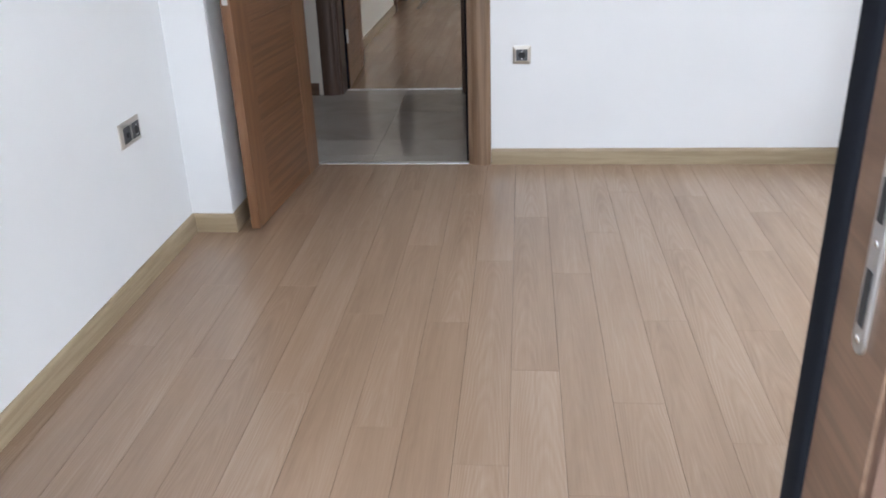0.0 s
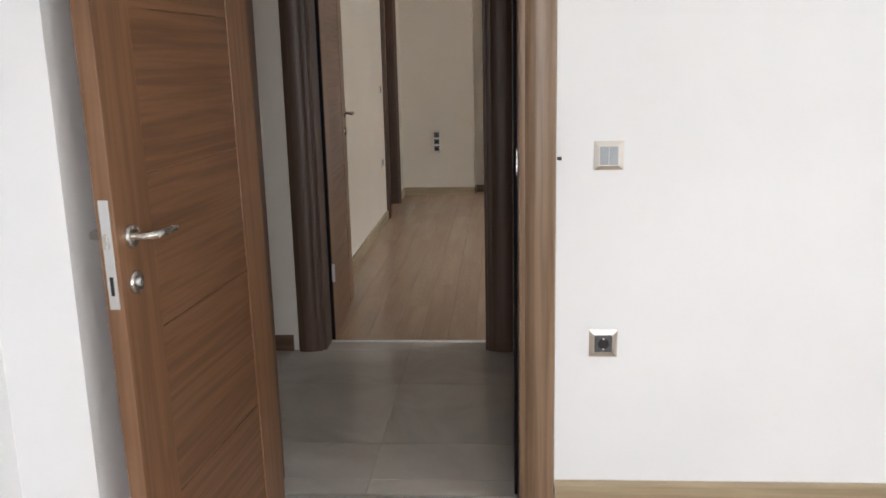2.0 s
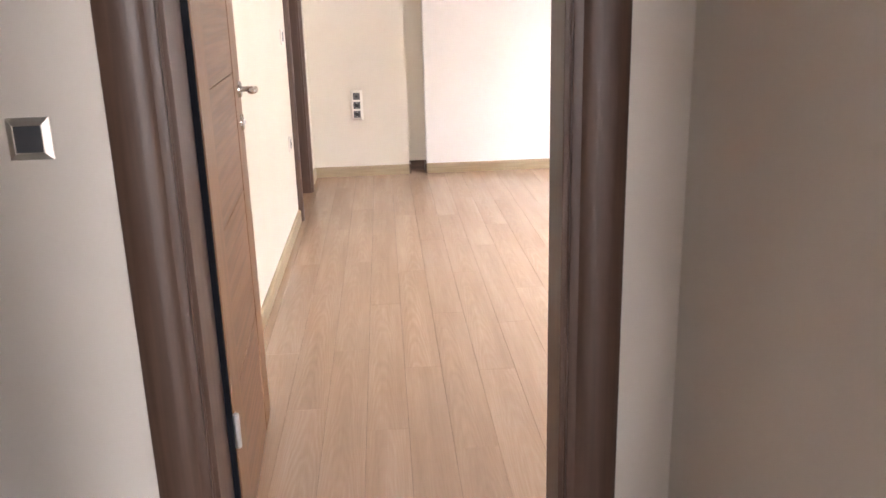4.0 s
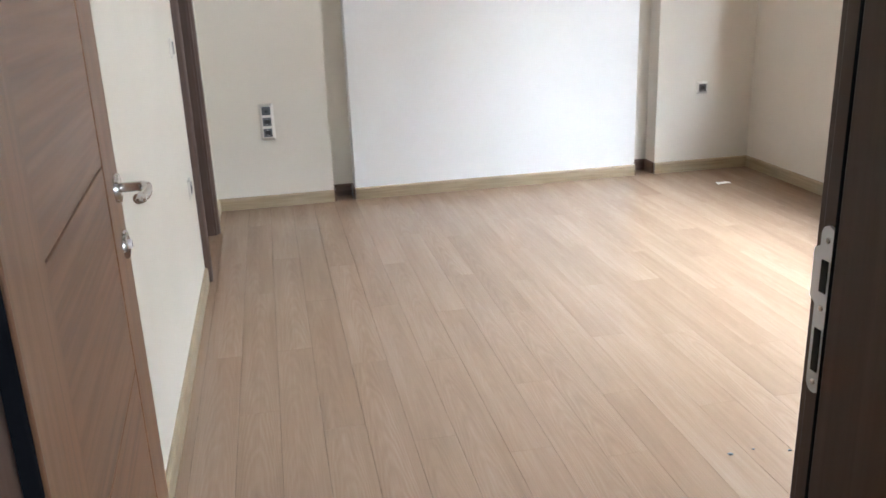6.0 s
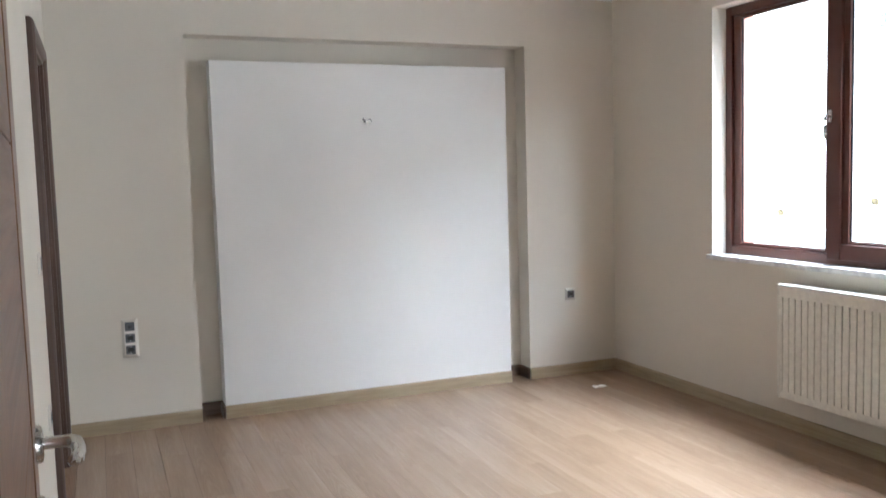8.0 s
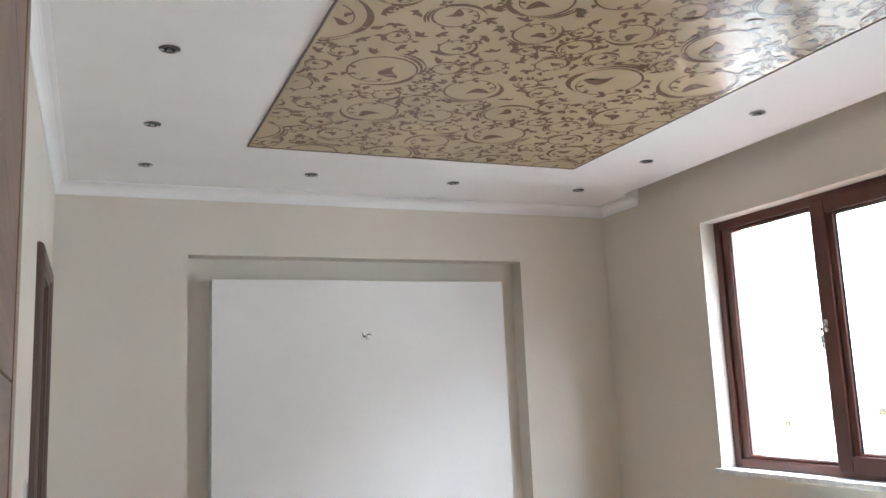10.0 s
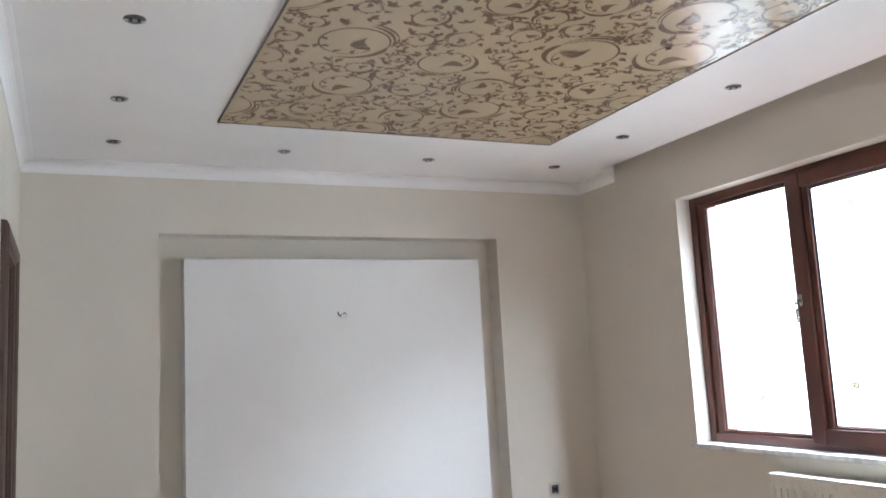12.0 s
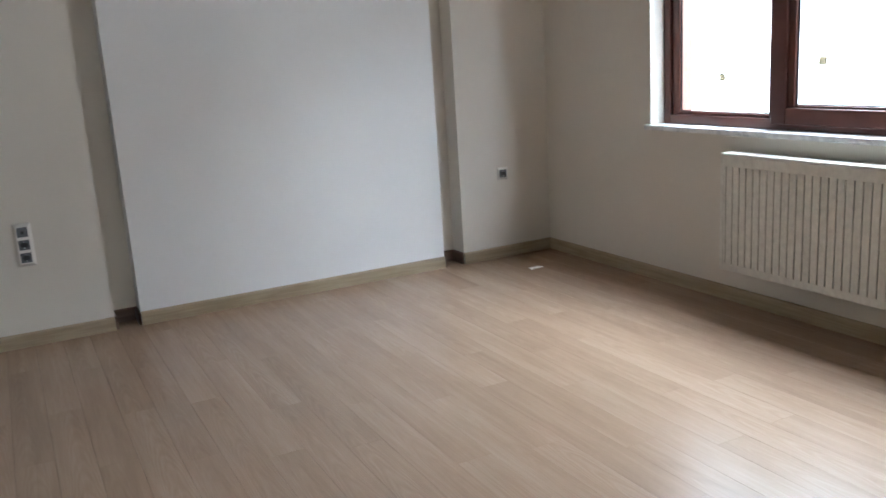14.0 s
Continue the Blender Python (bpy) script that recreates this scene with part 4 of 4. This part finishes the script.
def vine_print(bm, u0, u1, v0, v1, z):
    """Scrolls, tapered stems, leaves and five-petal flowers, laid flat and cut at the field's edge."""
    rng = random.Random(11)

    def inside(p):
        return u0 + 0.004 < p[0] < u1 - 0.004 and v0 + 0.004 < p[1] < v1 - 0.004

    laid = [0]

    def poly(pts):
        laid[0] += 1
        lift = (laid[0] * 7 % 1009) * 2.0e-6
        if all(inside(p) for p in pts):
            bm.faces.new([bm.verts.new((p[0], p[1], z - lift)) for p in pts])

    def ribbon(pts, widths):
        for i in range(len(pts) - 1):
            (ax, ay), (bx, by) = pts[i], pts[i + 1]
            dx, dy = bx - ax, by - ay
            L = math.hypot(dx, dy) or 1
            nx, ny = -dy / L, dx / L
            j = max(i - 1, 0)
            px, py = ax - pts[j][0], ay - pts[j][1]
            M = math.hypot(px, py)
            ox, oy = (-py / M, px / M) if M else (nx, ny)
            wa, wb = widths[i] / 2, widths[i + 1] / 2
            poly([(ax + ox * wa, ay + oy * wa), (ax - ox * wa, ay - oy * wa), (bx - nx * wb, by - ny * wb), (bx + nx * wb, by + ny * wb)])

    def leaf(x, y, ang, L, wd, curl=0.25):
        top, bot = [], []
        for k in range(8):
            t = k / 7
            cx, cy = L * t, curl * L * math.sin(t * math.pi) * 0.5
            h = wd * (math.sin(math.pi * t ** 0.75)) * (1 - 0.25 * t)
            top.append((cx, cy + h / 2))
            bot.append((cx, cy - h / 2))
        c, s = math.cos(ang), math.sin(ang)
        tr = lambda p: (x + p[0] * c - p[1] * s, y + p[0] * s + p[1] * c)
        for k in range(7):
            q = [tr(top[k]), tr(bot[k]), tr(bot[k + 1]), tr(top[k + 1])]
            if k == 0:
                q = [q[0], q[2], q[3]]
            elif k == 6:
                q = q[:3]
            poly(q)

    def flower(x, y, r):
        for k in range(5):
            leaf(x + r * 0.16 * math.cos(k * 1.2566), y + r * 0.16 * math.sin(k * 1.2566), k * 1.2566, r * 0.85, r * 0.55, 0)

    def scroll(x, y, r, a0, turn, thick):
        """A stem that curls inward to a leaf; returns the outer end."""
        n = 46
        pts, ws = [], []
        for k in range(n):
            t = k / (n - 1)
            rad = r * (1 - 0.30 * t ** 2.6)
            a = a0 + turn * (t * 1.86 * math.pi)
            pts.append((x + rad * math.cos(a), y + rad * math.sin(a)))
            ws.append(thick * (1.0 - 0.66 * t) * min(1, 0.35 + 3 * t))
        ribbon(pts, ws)
        ex, ey = pts[-1]
        da = math.atan2(pts[-1][1] - pts[-3][1], pts[-1][0] - pts[-3][0])
        leaf(ex, ey, da + turn * 0.9, r * 0.85, r * 0.50, turn * 0.7)
        for k in (17, 23, 28):
            px, py = pts[k]
            aa = math.atan2(pts[k + 1][1] - py, pts[k + 1][0] - px)
            out = -turn
            if rng.random() < 0.85:
                leaf(px, py, aa + out * rng.uniform(0.5, 1.0), r * rng.uniform(0.30, 0.42), r * rng.uniform(0.16, 0.24), out * 0.3)
        for k in (24, 29, 34, 39):
            px, py = pts[k]
            aa = math.atan2(pts[k + 1][1] - py, pts[k + 1][0] - px)
            leaf(px, py, aa + turn * 0.9, r * 0.28, r * 0.17, turn * 0.3)
        return pts[0], a0 + (-turn) * math.pi / 2

    def comma(x, y, ang, L, wd, bend):
        n = 14
        pts = [(x + L * t * math.cos(ang + bend * t), y + L * t * math.sin(ang + bend * t)) for t in [k / (n - 1) for k in range(n)]]
        ribbon(pts, [wd * math.sin(math.pi * (0.12 + 0.86 * (k / (n - 1)) ** 0.7)) for k in range(n)])

    placed = []
    tries = 0
    while tries < 6000:
        tries += 1
        r = rng.choice((0.165, 0.15, 0.13, 0.11, 0.09, 0.07)) if tries < 1800 else rng.choice((0.062, 0.05, 0.042))
        x, y = rng.uniform(u0 - 0.05, u1 + 0.05), rng.uniform(v0 - 0.05, v1 + 0.05)
        if any(math.hypot(x - a, y - b) < (r + c) * 1.16 + 0.018 for a, b, c in placed):
            continue
        placed.append((x, y, r))
    for i, (x, y, r) in enumerate(placed):
        near = sorted((math.hypot(x - a, y - b) - c, a, b, c) for j, (a, b, c) in enumerate(placed) if j != i)[:3]
        _, tx, ty, tr = near[0]
        ang = math.atan2(ty - y, tx - x)
        turn = rng.choice((-1, 1))
        (ox, oy), oa = scroll(x, y, r, ang + turn * -0.5, turn, 0.0075 + r * 0.042)
        # swelling strokes that tie one scroll to the next
        comma(ox, oy, oa + turn * 0.15, r * rng.uniform(1.3, 1.9), 0.010 + r * 0.12, turn * -1.0)
        a1 = ang - turn * 0.5
        for lift, lo, span, fat in ((1.10, 0.1, 1.5, 0.075), (1.24, 0.5, 1.1, 0.06)):
            arc = [(x + r * (lift + 0.07 * k / 13) * math.cos(a1 + turn * (lo + span * k / 13)), y + r * (lift + 0.07 * k / 13) * math.sin(a1 + turn * (lo + span * k / 13))) for k in range(14)]
            ribbon(arc, [(0.005 + r * fat) * math.sin(math.pi * (0.06 + 0.9 * (k / 13) ** 1.6)) for k in range(14)])
        fa = rng.uniform(0, 6.28)
        flower(x + r * 1.22 * math.cos(fa), y + r * 1.22 * math.sin(fa), 0.022 + r * 0.10)
        for _ in range(3):
            la = rng.uniform(0, 6.28)
            leaf(x + r * 1.18 * math.cos(la), y + r * 1.18 * math.sin(la), la + rng.uniform(-0.8, 0.8), 0.030 + r * 0.18, 0.017 + r * 0.10)
    # sprigs of small leaves in the gaps between the scrolls
    sprigs = []
    for _ in range(2600):
        x, y = rng.uniform(u0, u1), rng.uniform(v0, v1)
        if any(math.hypot(x - a, y - b) < c * 1.22 + 0.012 for a, b, c in placed) or any(math.hypot(x - a, y - b) < 0.078 for a, b in sprigs):
            continue
        sprigs.append((x, y))
        way = rng.uniform(0, 6.28)
        for k in (-1, 0, 1):
            leaf(x, y, way + k * 1.1, rng.uniform(0.034, 0.050), rng.uniform(0.018, 0.026))


ceiling_print = empty("ceiling_panel", pose(0, 0, 0), "glossy beige stretched ceiling field printed with brown vine scrolls", "ceiling panel")
part("field", boxm(WP[0], WP[1], WP[2], WP[3], HC - 0.006, HC - 0.001), M_CLOTH, ceiling_print, "glossy beige printed field")
bm = bmesh.new()
vine_print(bm, *WP, HC - 0.0075)
me = bpy.data.meshes.new("vine_print")
bm.to_mesh(me)
bm.free()
me.materials.append(M_VINE)
vp = new("vine_print", me)
vp.parent = ceiling_print
tagged(vp, "brown vine scrolls with leaves and flowers", "", "", "stuff")
# dark strips laid round the field to stand for its shadow gap
for q in ((WP[0] - 0.007, WP[0], WP[2] - 0.007, WP[3] + 0.007), (WP[1], WP[1] + 0.007, WP[2] - 0.007, WP[3] + 0.007), (WP[0], WP[1], WP[2] - 0.007, WP[2]), (WP[0], WP[1], WP[3], WP[3] + 0.007)):
    part("edge_trim", boxm(q[0], q[1], q[2], q[3], HC - 0.009, HC - 0.001), M_CASE, ceiling_print, "thin dark strip standing for the shadow gap")


def downlight():
    e = empty("downlight", pose(0, 0, HC), "small recessed nickel ceiling spotlight without a bulb", "spotlight", "spotlights round the ceiling field")
    part("ring", lathe(bmesh.new(), [(0.022, -0.002), (0.024, -0.005), (0.034, -0.0055), (0.0385, -0.003), (0.040, 0.0)], None, 28), M_RING, e, "dark nickel ring", True)
    part("well", lathe(bmesh.new(), [(0, -0.0012), (0.0225, -0.0012), (0.0225, -0.0022)], None, 24), M_BLACK, e)
    for s in (-1, 1):
        part("clip", boxm(s * 0.030 - 0.009, s * 0.030 + 0.009, -0.004, 0.004, -0.010, -0.005, bevel=0.001), M_STEEL, e)
    part("lamp_holder", boxm(-0.009, 0.009, -0.006, 0.006, -0.011, -0.0015, bevel=0.002), M_GREYROCK, e, "grey lamp holder")
    return e


first = downlight()
spots = [(-0.722, 5.946), (0.221, 5.952), (1.150, 5.955), (2.082, 5.951), (2.096, 5.190), (2.094, 4.256), (2.092, 3.33), (2.085, 2.45),
         (-0.731, 5.194), (-0.728, 4.255), (-0.728, 3.33), (-0.73, 2.45), (0.221, 2.45), (1.150, 2.45)]
for k, (x, y) in enumerate(spots):
    m = pose(x, y, HC, 0, 0, (k * 37) % 60 - 30)
    if k == 0:
        first.matrix_world = m
    else:
        copy_thing(first, m)

# ---------------------------------------------------------------- small things
stub = empty("wire_outlet", pose(0.682, Y_B1 + 0.002, 1.854), "loose wall-lamp wires with a white connector on the panel", "wiring")
part("box_cover", lathe(bmesh.new(), [(0, -0.003), (0.016, -0.003), (0.018, 0.0)], Euler((math.pi / 2, 0, 0)).to_matrix().to_4x4() @ pose(0, 0, 0, 180), 20), M_WHITEP, stub)
part("wire", tube(bmesh.new(), [(0, 0, 0), (-0.010, -0.03, 0.006), (-0.022, -0.05, 0.022), (-0.026, -0.062, 0.008)], 0.0035, 8), M_DARK, stub, "dark wire", True)
part("wire", tube(bmesh.new(), [(0.004, 0, 0), (0.014, -0.035, 0.012), (0.026, -0.055, 0.016), (0.030, -0.06, -0.004)], 0.0035, 8), M_DARK, stub, "dark wire", True)
part("connector", boxm(-0.002, 0.026, -0.075, -0.045, -0.022, 0.008, bevel=0.004), M_WHITEP, stub, "white connector block")

scrap = bmesh.new()
rng = random.Random(3)
grid = [[scrap.verts.new((2.13 + 0.10 * i / 5, 6.005 + 0.05 * j / 3 + 0.006 * i / 5, 0.002 + 0.006 * abs(math.sin(i * 1.3 + j)))) for j in range(4)] for i in range(6)]
for i in range(5):
    for j in range(3):
        scrap.faces.new((grid[i][j], grid[i + 1][j], grid[i + 1][j + 1], grid[i][j + 1]))
tagged(new("paper_scrap", mesh_of("paper_scrap", scrap, M_PAPER)), "crumpled scrap of pale paper on the floor", "paper scrap")
for k, (x, y, s) in enumerate(((0.49, 2.956, 0.010), (0.575, 2.967, 0.005), (0.678, 2.932, 0.007), (0.64, 2.76, 0.004))):
    bm = bmesh.new()
    bmesh.ops.create_icosphere(bm, subdivisions=1, radius=s)
    for v in bm.verts:
        v.co = Vector((v.co.x * rng.uniform(0.7, 1.4), v.co.y * rng.uniform(0.5, 1.0), v.co.z * 0.35))
        v.co += Vector((x, y, s * 0.33))
    tagged(new("plaster_chip", mesh_of("plaster_chip", bm, M_DARK)), "small dark chip of dirt on the laminate", "debris", "chips on the floor")

# ---------------------------------------------------------------- floors, piece by piece


def plank_mesh(w, l, t=0.008, c=0.0006):
    """Plank with chamfered upper edges, top at z=0."""
    bm = bmesh.new()
    g = 0.0003
    lo = [bm.verts.new((x, y, -t)) for x, y in ((g, g), (w - g, g), (w - g, l - g), (g, l - g))]
    mid = [bm.verts.new((x, y, -0.0009)) for x, y in ((g, g), (w - g, g), (w - g, l - g), (g, l - g))]
    top = [bm.verts.new((x, y, 0)) for x, y in ((c, c), (w - c, c), (w - c, l - c), (c, l - c))]
    for a, b in ((lo, mid), (mid, top)):
        for i in range(4):
            j = (i + 1) % 4
            bm.faces.new((a[i], a[j], b[j], b[i]))
    bm.faces.new(top)
    return mesh_of("plank", bm, M_PLANK)


def planked(name, x0, x1, y0, y1, xj, yj, label, width=0.1412, length=1.2):
    slab = solid(name, [(x0, x1, y0, y1, -0.06, -0.0075)], M_SUB, label, "floor")
    rng = random.Random(len(name) * 7 + int(x1 * 10))
    cache = {}
    k = math.floor((x0 - xj) / width)
    while xj + k * width < x1 - 1e-4:
        a, b = max(x0, xj + k * width), min(x1, xj + (k + 1) * width)
        off = yj + (k * 0.437 % 1.0) * length + rng.uniform(-0.12, 0.12)
        n = math.floor((y0 - off) / length)
        while off + n * length < y1 - 1e-4:
            c, d = max(y0, off + n * length), min(y1, off + (n + 1) * length)
            if b - a > 0.004 and d - c > 0.004:
                key = (round(b - a, 4), round(d - c, 4))
                if key not in cache:
                    cache[key] = plank_mesh(b - a, d - c)
                ob = new("plank", cache[key])
                ob.parent = slab
                ob.location = (a, c, 0)
            n += 1
        k += 1
    return slab


planked("floor_1", XL_A, XR, Y_A0 - 0.07, -0.001, -0.16, -1.734, "greyish oak laminate floor in long planks")
planked("floor_4", XL_B - 0.12, XR, 1.60, Y_B1 + 0.15, -0.16, 1.9, "oak laminate bedroom floor in long planks")
solid("floor_2", [(XL_A, XR + 0.2, -5.2, Y_A0 - 0.07, -0.2, -0.0005)], M_TILE, "plain tiled balcony floor", "floor")

tile_bed = solid("floor_3", [(X_H0, X_H1, Y_H0, Y_H1, -0.06, -0.003), (A_L, A_R, 0.0, Y_H0, -0.06, -0.003), (B_L, B_R, Y_H1, 1.60, -0.06, -0.003)], base_mat("grout", (0.30, 0.28, 0.26), 0.85)[0], "hall floor of large polished greige tiles", "floor")


def tile(x0, x1, y0, y1):
    bm = boxm(x0 + 0.0008, x1 - 0.0008, y0 + 0.0008, y1 - 0.0008, -0.010, 0.0)
    part("tile", bm, M_TILE, tile_bed)


xs = [X_H0] + [x for x in [-0.62 - 0.6 * k for k in range(4, -1, -1)] + [-0.02] if X_H0 < x < X_H1] + [X_H1]
ys = [Y_H0, 0.42, 1.02, Y_H1]
for a, b in zip(xs, xs[1:]):
    for c, d in zip(ys, ys[1:]):
        tile(a, b, c, d)
tile(A_L, -0.62, 0.0, Y_H0)
tile(-0.62, A_R, 0.0, Y_H0)
tile(B_L, -0.62, Y_H1, 1.60)
tile(-0.62, B_R, Y_H1, 1.60)
